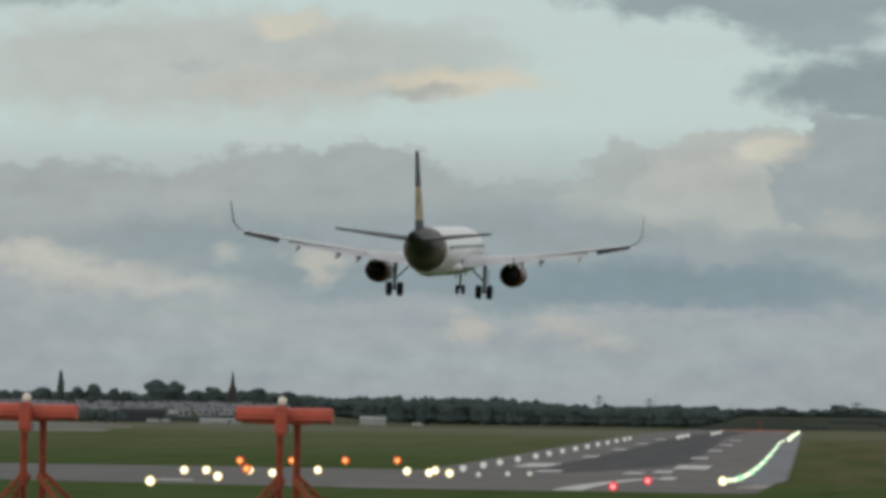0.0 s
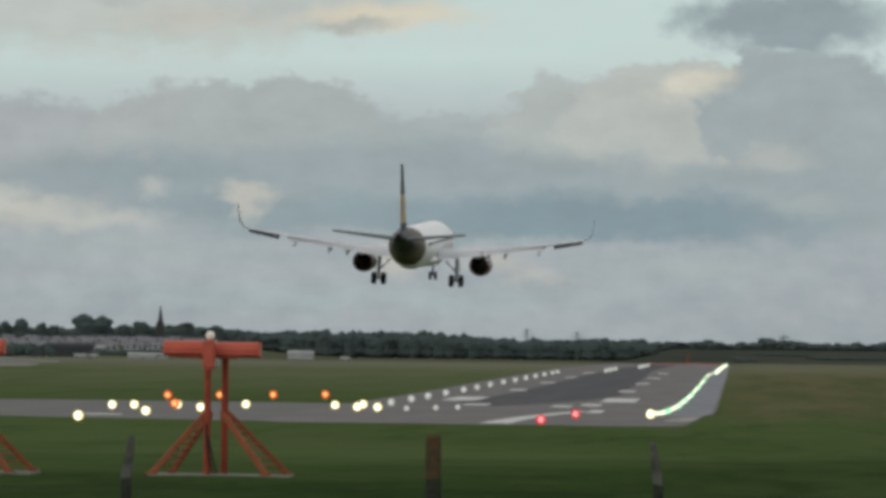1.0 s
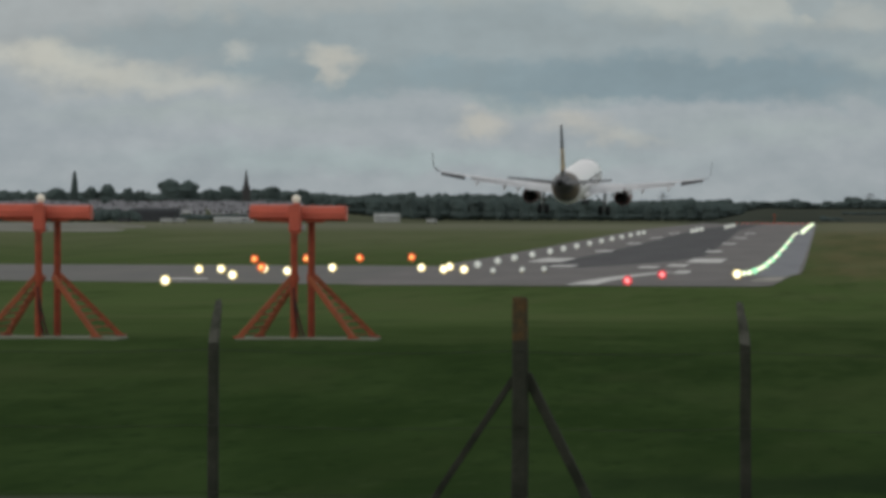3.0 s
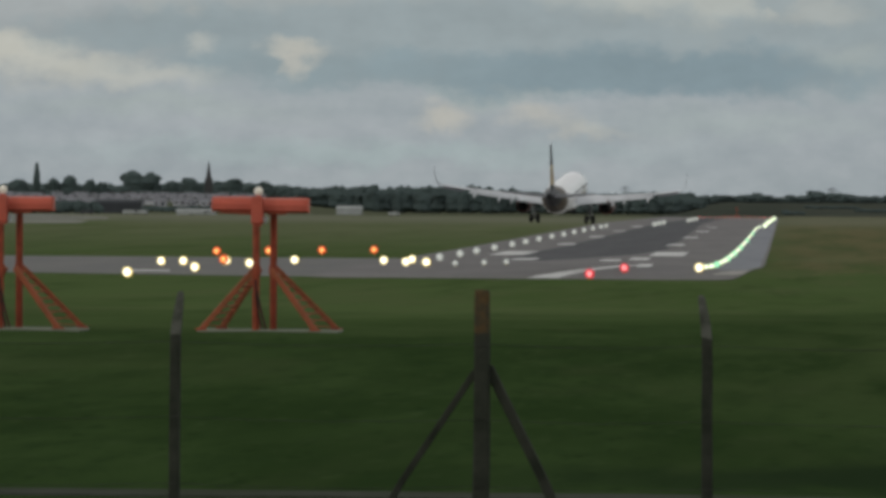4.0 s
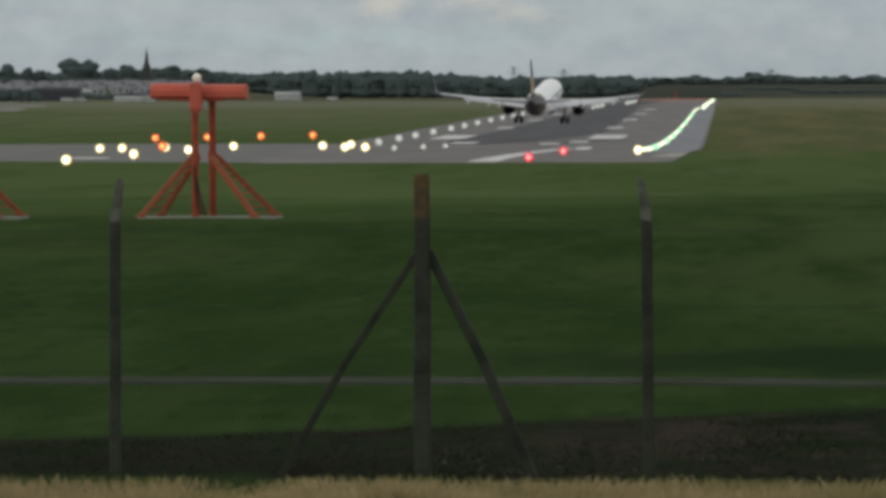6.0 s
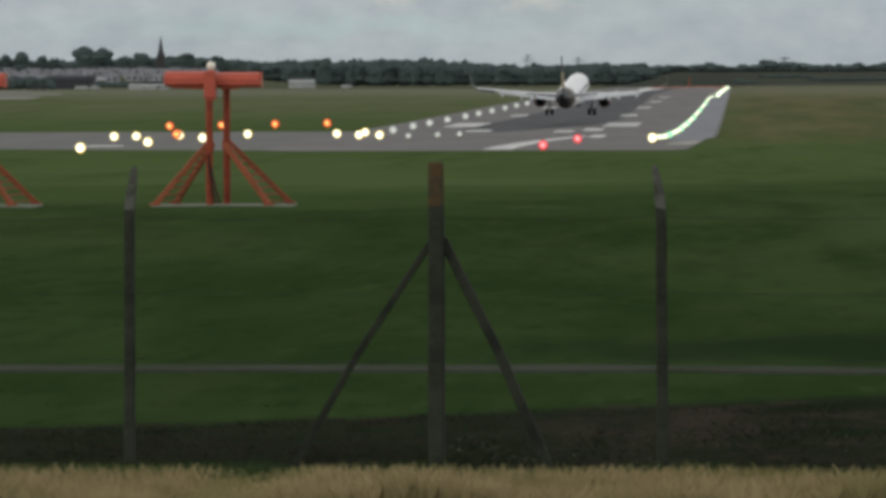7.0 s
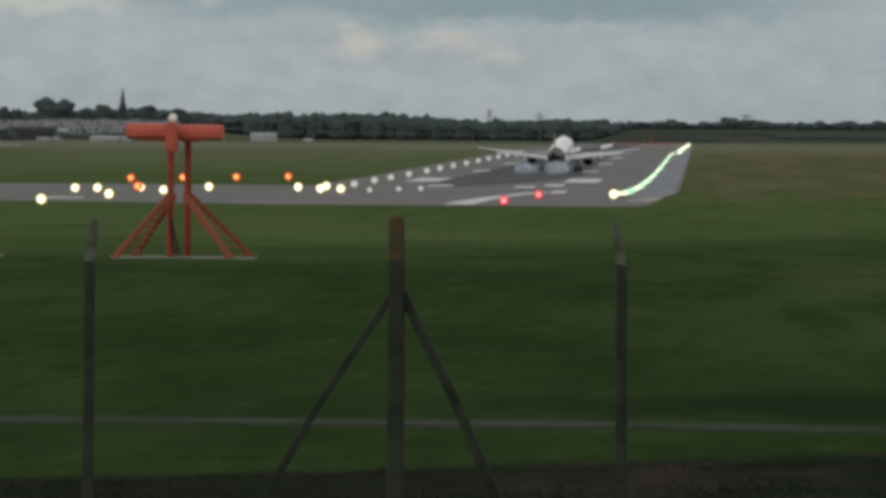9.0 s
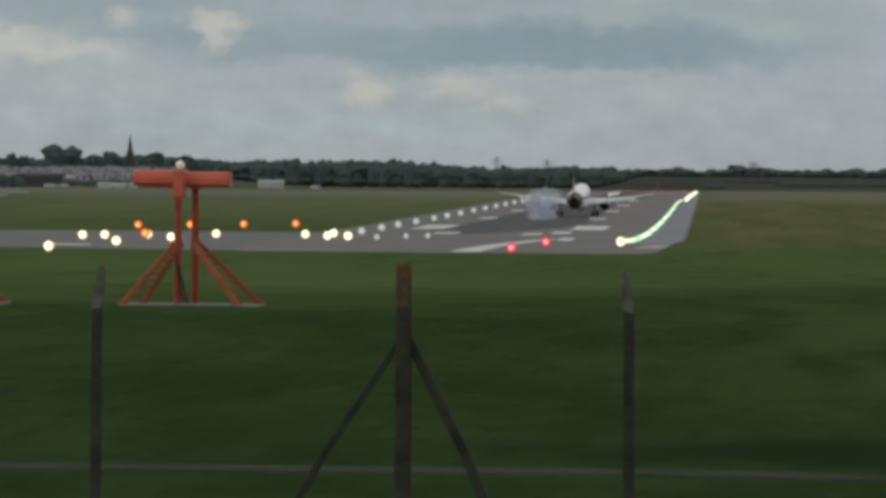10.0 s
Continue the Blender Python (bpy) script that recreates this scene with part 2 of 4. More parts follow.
    # bare dark earth and weeds along the fence, hay on the bank before it
    reach = q.math("SUBTRACT", s.outputs[1], q.math("MULTIPLY", s.outputs[0], 0.62))
    reach = q.math("ADD", reach, q.math("MULTIPLY", q.math("SUBTRACT", noise_at(0.9, 0.4), 0.5), 3.0))
    earth = q.math("MULTIPLY", q.smooth(s.outputs[1], 43.0, 44.5), q.math("SUBTRACT", 1.0, q.smooth(reach, 54.0, 55.6)))
    bare = q.math("MULTIPLY_ADD", q.smooth(s.outputs[0], -3.5, 0.5), 0.7, 0.3)
    bare = q.math("MULTIPLY", bare, q.smooth(q.math("MULTIPLY_ADD", noise_at(1.3, 0.7), 0.6, q.math("MULTIPLY", noise_at(0.3, 0.15), 0.4)), 0.42, 0.6))
    soil = q.mix(bare, (0.017, 0.023, 0.015, 1), (0.046, 0.035, 0.031, 1))
    c = q.mix(q.math("MULTIPLY", earth, 0.92), c, soil)
    bank_dry = q.math("SUBTRACT", 1.0, q.smooth(s.outputs[1], 40.5, 42.5))
    c = q.mix(q.math("MULTIPLY", bank_dry, 0.8), c, (0.2, 0.165, 0.075, 1))
    p = q.n("ShaderNodeBsdfPrincipled", {"Base Color": c, "Roughness": 1.0, "Specular IOR Level": 0.0})
    bp = q.n("ShaderNodeBump", {"Height": tuft, "Strength": 0.5, "Distance": 0.05})
    m.node_tree.links.new(bp.outputs[0], p.inputs["Normal"])
    q.n("ShaderNodeOutputMaterial", {0: p.outputs[0]})
    return m


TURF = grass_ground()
ASPHALT = paint("worn_asphalt", (0.128, 0.122, 0.118), 0.8, vary=0.12, scale=0.12, fine_scale=1.4, bump=0.05, alt=(0.155, 0.146, 0.142), far=0.2, spec=0.2)
TAXI_ASPHALT = paint("taxiway_asphalt", (0.12, 0.12, 0.115), 0.85, vary=0.1, scale=0.1, fine_scale=1.2, bump=0.05, alt=(0.14, 0.138, 0.128), far=0.3, spec=0.2)
SHOULDER = paint("pale_shoulder_asphalt", (0.19, 0.2, 0.22), 0.8, vary=0.1, scale=0.12, fine_scale=1.4, bump=0.05, far=0.1, spec=0.2)
RUBBER = paint("rubbered_asphalt", (0.045, 0.046, 0.05), 0.8, vary=0.15, scale=0.15, fine_scale=1.4, bump=0.05, alt=(0.06, 0.06, 0.064), far=0.08, spec=0.2)
LINE = paint("worn_white_marking", (0.62, 0.62, 0.6), 0.7, vary=0.15, scale=0.4, fine_scale=2.0, bump=0)
PATCH = paint("broken_pale_concrete", (0.38, 0.36, 0.33), 0.9, vary=0.3, scale=0.25, fine_scale=1.4, bump=0.1, alt=(0.15, 0.15, 0.13))
APRON = paint("pale_apron_concrete", (0.2, 0.2, 0.175), 0.9, vary=0.2, scale=0.03, fine_scale=0.4, bump=0, alt=(0.115, 0.12, 0.085), far=0.3)
TRACK = paint("perimeter_track_concrete", (0.066, 0.074, 0.06), 0.9, vary=0.2, scale=0.3, fine_scale=5.0, bump=0.2, alt=(0.045, 0.055, 0.034), spec=0.0)
ORANGE = paint("aviation_orange_paint", (0.5, 0.092, 0.05), 0.5, spec=0.45, vary=0.14, scale=1.5, fine_scale=12.0, bump=0.05, alt=(0.42, 0.075, 0.042))
ORANGE_DARK = paint("weathered_orange_paint", (0.3, 0.064, 0.032), 0.6, vary=0.25, scale=2.0, fine_scale=20.0, bump=0.05)
LEG = paint("faded_orange_leg_paint", (0.29, 0.085, 0.04), 0.7, vary=0.25, scale=1.2, fine_scale=14.0, bump=0.05, alt=(0.22, 0.075, 0.036))
CONCRETE = paint("pale_concrete", (0.19, 0.21, 0.16), 0.9, vary=0.15, scale=0.8, fine_scale=9.0, bump=0.2)
POST = paint("weathered_concrete_post", (0.038, 0.042, 0.032), 0.9, vary=0.25, scale=2.2, fine_scale=30.0, bump=0.3, alt=(0.02, 0.024, 0.017))
LICHEN = paint("lichened_post_top", (0.09, 0.058, 0.026), 0.9, vary=0.3, scale=7.0, fine_scale=40.0, bump=0.3, alt=(0.042, 0.045, 0.03))
PALE_TOP = paint("pale_post_top", (0.1, 0.105, 0.09), 0.9, vary=0.3, scale=7.0, alt=(0.045, 0.05, 0.04), fine_scale=50.0, bump=0.3)
WIRE = paint("galvanised_wire", (0.03, 0.03, 0.028), 0.5, 0.6, bump=0)
BLACK = paint("dirty_black_cable", (0.05, 0.022, 0.018), 0.6, bump=0)
HOUSING = paint("lamp_housing", (0.45, 0.4, 0.1), 0.5, vary=0.1, bump=0)
WHITE = paint("white_aircraft_paint", (0.8, 0.8, 0.8), 0.35, spec=0.45, vary=0.04, scale=0.6, fine_scale=6.0, bump=0)
WING = paint("grey_wing_paint", (0.56, 0.58, 0.6), 0.4, spec=0.45, vary=0.06, scale=0.5, fine_scale=6.0, bump=0, alt=(0.48, 0.5, 0.52))
DARK_WING = paint("dark_control_surface", (0.1, 0.105, 0.115), 0.5, vary=0.06, bump=0)
CHARCOAL = paint("charcoal_aircraft_paint", (0.022, 0.024, 0.028), 0.5, vary=0.06, scale=0.6, fine_scale=6.0, bump=0, spec=0.25)
GOLD = paint("gold_aircraft_paint", (0.48, 0.36, 0.2), 0.45, vary=0.08, scale=0.8, fine_scale=6.0, bump=0, alt=(0.3, 0.23, 0.13))
TAN = paint("tan_aircraft_paint", (0.14, 0.115, 0.085), 0.5, vary=0.1, scale=0.5, fine_scale=6.0, bump=0, alt=(0.05, 0.048, 0.046))
WINGLET = paint("grey_winglet_paint", (0.17, 0.18, 0.19), 0.5, vary=0.06, bump=0)
NACELLE = paint("dark_red_nacelle_paint", (0.1, 0.022, 0.018), 0.4, spec=0.45, vary=0.08, scale=0.8, bump=0)
EXHAUST = paint("sooty_exhaust_metal", (0.012, 0.011, 0.011), 0.6, 0.3, bump=0)
TYRE = paint("tyre_rubber", (0.012, 0.012, 0.013), 0.85, bump=0)
STRUT = paint("gear_leg_metal", (0.16, 0.165, 0.17), 0.5, 0.3, bump=0)
GLASS_DARK = paint("dark_window_glass", (0.02, 0.024, 0.03), 0.15, spec=0.45, bump=0)
def lens(name, glow, power):
    """Coloured lamp glass, lit from within."""
    return paint(name, tuple(0.1 * c for c in glow), 0.4, vary=0.02, bump=0, emit=glow, power=power)


CABIN_GLASS = paint("grey_cabin_glass", (0.2, 0.21, 0.23), 0.2, spec=0.45, bump=0)
LAMP_WARM = lens("lit_yellow_lens", (1.0, 0.76, 0.2), 0.85)
CORE_WARM = lens("lit_warm_white_bulb", (1.0, 0.95, 0.72), 1.8)
LAMP_RED = lens("lit_red_lens", (1.0, 0.05, 0.07), 0.65)
CORE_RED = lens("lit_red_bulb", (1.0, 0.3, 0.3), 1.4)
LAMP_AMBER = lens("lit_orange_red_lens", (1.0, 0.11, 0.025), 0.75)
CORE_AMBER = lens("lit_orange_bulb", (1.0, 0.44, 0.13), 1.6)
LAMP_GREEN = lens("lit_pale_green_lens", (0.62, 0.8, 0.42), 0.8)
LAMP_JADE = lens("lit_green_lens", (0.2, 0.85, 0.35), 0.9)
CORE_JADE = lens("lit_green_bulb", (0.5, 1.0, 0.65), 1.0)
CORE_GREEN = lens("lit_pale_bulb", (0.9, 1.0, 0.75), 1.6)
LAMP_OFF = paint("pale_grey_lens", (0.5, 0.54, 0.5), 0.3, bump=0)
CORE_OFF = lens("dim_pale_bulb", (0.8, 0.83, 0.76), 0.62)
CORE_OF = {"lit_yellow_lens": CORE_WARM, "lit_red_lens": CORE_RED, "lit_orange_red_lens": CORE_AMBER, "lit_pale_green_lens": CORE_GREEN, "pale_grey_lens": CORE_OFF, "lit_green_lens": CORE_JADE}
# the bluish, lifted colour holds the aerial haze over far trees
LEAF = paint("hazed_dark_foliage", (0.064, 0.087, 0.083), 0.9, vary=0.1, scale=0.05, fine_scale=0.6, bump=0, alt=(0.06, 0.08, 0.077), spec=0.03)
BARK = paint("bark", (0.05, 0.04, 0.03), 0.9, bump=0.2)
HAY = paint("dry_grass_blades", (0.36, 0.29, 0.16), 0.9, vary=0.25, scale=0.9, fine_scale=6.0, bump=0, alt=(0.2, 0.18, 0.08), spec=0.05)
BLADE = paint("green_grass_blades", (0.03, 0.05, 0.015), 0.9, vary=0.3, scale=0.8, fine_scale=6.0, bump=0)
WEED = paint("dark_weeds", (0.021, 0.031, 0.017), 0.9, vary=0.3, scale=0.35, fine_scale=6.0, bump=0, alt=(0.038, 0.031, 0.025), spec=0.0)
STALK = paint("dead_stalk", (0.16, 0.145, 0.12), 0.9, vary=0.3, scale=2.0, fine_scale=9.0, bump=0, spec=0.05)
SLATE = paint("grey_roof_tiles", (0.2, 0.205, 0.22), 0.8, vary=0.3, scale=0.2, fine_scale=1.5, bump=0)
RENDERED = paint("pale_house_wall", (0.48, 0.49, 0.52), 0.85, vary=0.35, scale=0.2, fine_scale=1.5, bump=0)
STONE = paint("church_stone", (0.06, 0.06, 0.06), 0.9, vary=0.2, bump=0)
SHEET = paint("pale_sheet_metal", (0.34, 0.36, 0.35), 0.6, vary=0.1, scale=0.2, bump=0)
DARK_SHEET = paint("dark_sheet_metal", (0.045, 0.05, 0.055), 0.6, vary=0.1, scale=0.2, bump=0)
PYLON = paint("pylon_steel", (0.14, 0.15, 0.16), 0.6, 0.3, bump=0)


def smoke_material():
    m = bpy.data.materials.new("tyre_smoke")
    m.use_nodes = True
    m.node_tree.nodes.clear()
    q = Graph(m.node_tree)
    at = q.n("ShaderNodeTexCoord").outputs["Object"]
    nz = q.n("ShaderNodeTexNoise", {"Vector": at, "Scale": 0.9, "Detail": 5.0, "Roughness": 0.6}).outputs["Fac"]
    clear = q.n("ShaderNodeBsdfTransparent").outputs[0]
    haze = q.n("ShaderNodeBsdfDiffuse", {0: (0.68, 0.77, 0.88, 1)}).outputs[0]
    see = q.n("ShaderNodeMixShader", {0: q.smooth(nz, 0.3, 0.75, 0.31), 1: clear, 2: haze})
    q.n("ShaderNodeOutputMaterial", {0: see.outputs[0]})
    return m


SMOKE = smoke_material()


# ---- mesh helpers ----
def part(name, bm, material, parent=None, label="", smooth=False):
    """Links a bmesh as one mesh object, under a thing or a part where one is given."""
    me = bpy.data.meshes.new(name)
    bm.to_mesh(me)
    bm.free()
    if smooth:
        for p in me.polygons:
            p.use_smooth = True
    for m in material if isinstance(material, (list, tuple)) else (material,):
        me.materials.append(m)
    ob = new(name, me)
    if parent:
        ob.parent = parent
    if label:
        ob["label"] = label
    return ob


def mesh_of(name, verts, faces, material):
    me = bpy.data.meshes.new(name)
    me.from_pydata(verts, [], faces)
    me.materials.append(material)
    return me


def shift(ob, *at):
    ob.matrix_basis = pose(*at)
    return ob


def box(bm, c, s, turn=None, bevel=0.0):
    m = Matrix.Translation(c) @ (turn or Matrix()) @ Matrix.Diagonal((*s, 1))
    r = bmesh.ops.create_cube(bm, size=1, matrix=m)
    if bevel:
        es = list({e for v in r["verts"] for e in v.link_edges})
        bmesh.ops.bevel(bm, geom=es, offset=bevel, segments=2, affect="EDGES", profile=0.6)
    return bm


def tube(bm, a, b, r, r2=None, n=12):
    a, b = Vector(a), Vector(b)
    m = Matrix.Translation((a + b) / 2) @ (b - a).to_track_quat("Z", "Y").to_matrix().to_4x4()
    bmesh.ops.create_cone(bm, cap_ends=True, segments=n, radius1=r, radius2=r if r2 is None else r2, depth=(b - a).length, matrix=m)
    return bm


def beam(bm, a, b, w, d=None, bevel=0.0):
    """A square bar from a to b."""
    a, b = Vector(a), Vector(b)
    q = (b - a).to_track_quat("Z", "Y").to_matrix().to_4x4()
    return box(bm, (a + b) / 2, (w, d or w, (b - a).length), q, bevel)


def loft(bm, rings, close=True):
    """Rings of points, joined one to the next; the ends are capped."""
    vs = [[bm.verts.new(p) for p in ring] for ring in rings]
    for a, b in zip(vs, vs[1:]):
        k = len(a)
        for i in range(k):
            bm.faces.new((a[i], a[(i + 1) % k], b[(i + 1) % k], b[i]))
    if close:
        bm.faces.new(list(reversed(vs[0])))
        bm.faces.new(vs[-1])
    bmesh.ops.recalc_face_normals(bm, faces=bm.faces[:])
    return bm


def hoop(y, rx, rz, cz, cx=0.0, n=28):
    return [(cx + rx * math.cos(2 * math.pi * i / n), y, cz + rz * math.sin(2 * math.pi * i / n)) for i in range(n)]


def foil(x, y_lead, chord, z, thick, tilt=0.0, n=9):
    """A wing section at x: points round an aerofoil from y_lead back to y_lead - chord."""
    pts = []
    for s in (1, -1):
        rng = range(n) if s == 1 else range(n - 2, 0, -1)
        for i in rng:
            c = i / (n - 1)
            h = 2.6 * thick * (math.sqrt(c) * (1 - c)) * (1.0 if s == 1 else 0.65)
            pts.append((x, y_lead - c * chord, z + s * h - tilt * c * chord))
    return pts


# ---- ground ----
PROFILE_Y = [-400, 0, 12, 30, 38, 44, 64, 160, 420, 585, 900, 1543, 2200, 3100, 5200]
PROFILE_Z = [8.8, 8.8, 8.5, 7.5, 6.9, 6.7, 6.4, 5.73, 1.2, 0, 0.15, 1.25, 0.3, -1.7, 0]


def hill(x, y):
    """The rises beyond the airfield: the town's on one side, pasture beyond the runway's end on the other."""
    if y <= 2150:
        return 0.0
    if x > -0.0267 * y and y > 2320:
        s = min(1, (y - 2320) / 780)
        side = min(1, (x + 0.0267 * y) / (0.014 * y))
        return 8.0 * s * side * side * (3 - 2 * side)
    s = min(1, (y - 2150) / 750)
    side = min(1, max(0, (-x - 0.085 * y) / (0.03 * y)))
    return 7.6 * s * s * (3 - 2 * s) * side * side * (3 - 2 * side)


def land(x, y):
    return float(np.interp(y, PROFILE_Y, PROFILE_Z)) + hill(x, y)


def make_ground():
    ys = sorted(set([*range(-400, 0, 100), *range(0, 70, 1), *range(70, 200, 5), *range(200, 600, 15), *range(600, 2200, 40), *range(2200, 3500, 50), *range(3500, 5300, 200)]))
    xs = sorted(set([-5200, -3500, -2000, -1400, -1000, *range(-800, 400, 40), *range(-120, 40, 8), *range(-26, 20, 2), 500, 800, 1400, 2400, 4000]))
    verts, faces = [], []
    for y in ys:
        for x in xs:
            bump = 0.1 * noise.noise((x * 0.2, y * 0.2, 0)) * (1 if y < 540 and not 56 < y < 68 else 0)
            verts.append((x, y, land(x, y) + bump))
    k = len(xs)
    for j in range(len(ys) - 1):
        for i in range(k - 1):
            faces.append((j * k + i, j * k + i + 1, (j + 1) * k + i + 1, (j + 1) * k + i))
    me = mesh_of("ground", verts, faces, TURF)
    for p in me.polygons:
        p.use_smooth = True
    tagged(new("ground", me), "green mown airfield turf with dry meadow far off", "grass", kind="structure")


def strip(name, corners, material, lift, label, category, step=20, thick=0.4, parent=None, kind="structure"):
    """A paved sheet with thickness over the ground: corners are (y, x_left, x_right) along the runway."""
    ys = [c[0] for c in corners]
    rows = []
    y = ys[0]
    while y < ys[-1]:
        rows.append(y)
        y += step
    rows = sorted(set(rows + ys))
    bm = bmesh.new()
    top, low = [], []
    for y in rows:
        xl = float(np.interp(y, ys, [c[1] for c in corners]))
        xr = float(np.interp(y, ys, [c[2] for c in corners]))
        z = float(np.interp(y, PROFILE_Y, PROFILE_Z)) + lift
        top.append((bm.verts.new((xl, y, z)), bm.verts.new((xr, y, z))))
        low.append((bm.verts.new((xl, y, z - thick)), bm.verts.new((xr, y, z - thick))))
    for i in range(len(rows) - 1):
        (a, b), (c, d) = top[i], top[i + 1]
        e, f_, h, k = low[i][0], low[i][1], low[i + 1][0], low[i + 1][1]
        bm.faces.new((a, b, d, c))
        bm.faces.new((a, c, h, e))
        bm.faces.new((b, f_, k, d))
    bm.faces.new((top[0][0], low[0][0], low[0][1], top[0][1]))
    bm.faces.new((top[-1][0], top[-1][1], low[-1][1], low[-1][0]))
    ob = part(name, bm, material, parent)
    if parent is None:
        tagged(ob, label, category, kind=kind)
    return ob


MID = -33.8       # the runway's centre line
make_ground()
runway = strip("runway", [(588.5, -57, -9), (594, -60, -6.9), (658, -62, -5.4), (674, -62, -5.2), (692, -62, -3.9), (720, -62, -3.6), (1400, -62, -3.9), (1900, -62, -4.7), (3000, -62, -5)], ASPHALT, 0.06, "long grey asphalt runway with worn white markings", "runway")
strip("taxiway", [(586.5, -32, -30.5), (590, -46, -30), (599, -76, -31), (607, -95, -60.1), (612, -110, -60.1), (618, -420, -60.1), (716, -420, -60.1), (760, -150, -60.1)], TAXI_ASPHALT, 0.05, "grey asphalt taxiway crossing to the runway end", "taxiway")
strip("rubbered_strip", [(745, -44, -38), (790, -46, -31.5), (830, -46, -26.6), (893, -45, -23.2), (1073, -43.8, -24.2), (1599, -43.2, -28.8), (2230, -41, -29)], RUBBER, 0.075, "dark rubbered asphalt touchdown strip on the runway", "runway", thick=0.01)
strip("apron", [(1420, -420, -214), (1500, -420, -222), (1560, -420, -236), (1640, -420, -236), (1850, -420, -266), (1960, -420, -300), (2080, -420, -302)], APRON, 0.05, "pale concrete apron far off beside the hangar", "apron")


def perimeter_track():
    """A narrow worn track with ragged edges that bends towards the fence at one end."""
    bm = bmesh.new()
    rows = []
    for i in range(161):
        x = -40 + 0.4 * i
        mid = 62.25 - 0.07 * max(0.0, x + 2.0) ** 1.6
        half = 0.72 + 0.12 * noise.noise((x * 0.7, 3.0, 0))
        ya, yb = mid - half + 0.1 * noise.noise((x * 2.1, 9, 0)), mid + half + 0.1 * noise.noise((x * 2.1, 5, 0))
        rows.append([bm.verts.new(v) for v in ((x, ya, land(x, ya) - 0.06), (x, ya, land(x, ya) + 0.035), (x, yb, land(x, yb) + 0.035), (x, yb, land(x, yb) - 0.06))])
    for a, b in zip(rows, rows[1:]):
        for k in range(3):
            bm.faces.new((a[k], b[k], b[k + 1], a[k + 1]))
    tagged(part("perimeter_track", bm, TRACK), "narrow grey concrete perimeter track in the grass", "track", kind="structure")


perimeter_track()

strip("runway_shoulder", [(664, -10.5, -5.9), (692, -10, -4.2), (1400, -9.2, -4.2), (2250, -8.5, -5.2)], SHOULDER, 0.075, "pale bluish asphalt runway shoulder", "runway", thick=0.01)


def marking(name, x0, x1, y0, y1):
    ob = strip(name, [(y0, x0, x1), (y1, x0, x1)], LINE, 0.09, "", "", thick=0.008, parent=runway)
    ob["label"] = "worn white painted marking"
    return ob


for x0, x1 in ((-51, -45.2), (-23.9, -18)):
    marking("aiming_point_bar", x0, x1, 810, 862)
for y in (966, 1116, 1266, 1416):
    for x0, x1 in ((-47.2, -44.0), (-24.8, -21.5)):
        marking("touchdown_bar", x0, x1, y, y + 24)
for x0, x1, y0, y1 in ((-29.6, -26.6, 742, 762), (-25.6, -22.6, 760, 786), (-22.3, -20.2, 690, 714), (-44.2, -40.2, 752, 772)):
    marking("threshold_bar", x0, x1, y0, y1)
hold = strip("hold_line", [(623, -87, -81.6), (631, -87.6, -82.2)], LINE, 0.08, "", "", step=4, thick=0.008, parent=bpy.data.objects["taxiway"])
hold["label"] = "worn white painted hold line"
patch = strip("broken_edge", [(622, -9.6, -7.4), (634, -10.2, -6.2), (648, -9.4, -5.7), (660, -7.6, -5.6)], PATCH, 0.085, "", "", thick=0.01, parent=runway)
patch["label"] = "pale broken concrete patch at the runway corner"


def swept_line():
    """The white lead-in line that bends from the near edge onto the runway."""
    bm = bmesh.new()
    pts = []
    for i in range(13):
        s = i / 12
        y = 594 + 110 * s
        x = -30.6 + 1.0 * s + 6.5 * s * s
        pts.append((x, y, land(x, y) + 0.09, 1.9 * (1 - 0.52 * s)))
    for (xa, ya, za, wa), (xb, yb, zb, wb) in zip(pts, pts[1:]):
        vs = [bm.verts.new(p) for p in ((xa - wa, ya, za), (xa + wa, ya, za), (xb + wb, yb, zb), (xb - wb, yb, zb))]
        bm.faces.new(vs)
    r = bmesh.ops.extrude_face_region(bm, geom=bm.faces[:])
    bmesh.ops.translate(bm, vec=(0, 0, -0.008), verts=[v for v in r["geom"] if isinstance(v, bmesh.types.BMVert)])
    bmesh.ops.recalc_face_normals(bm, faces=bm.faces[:])
    part("lead_in_line", bm, LINE, runway, "curved white painted lead-in line")


swept_line()


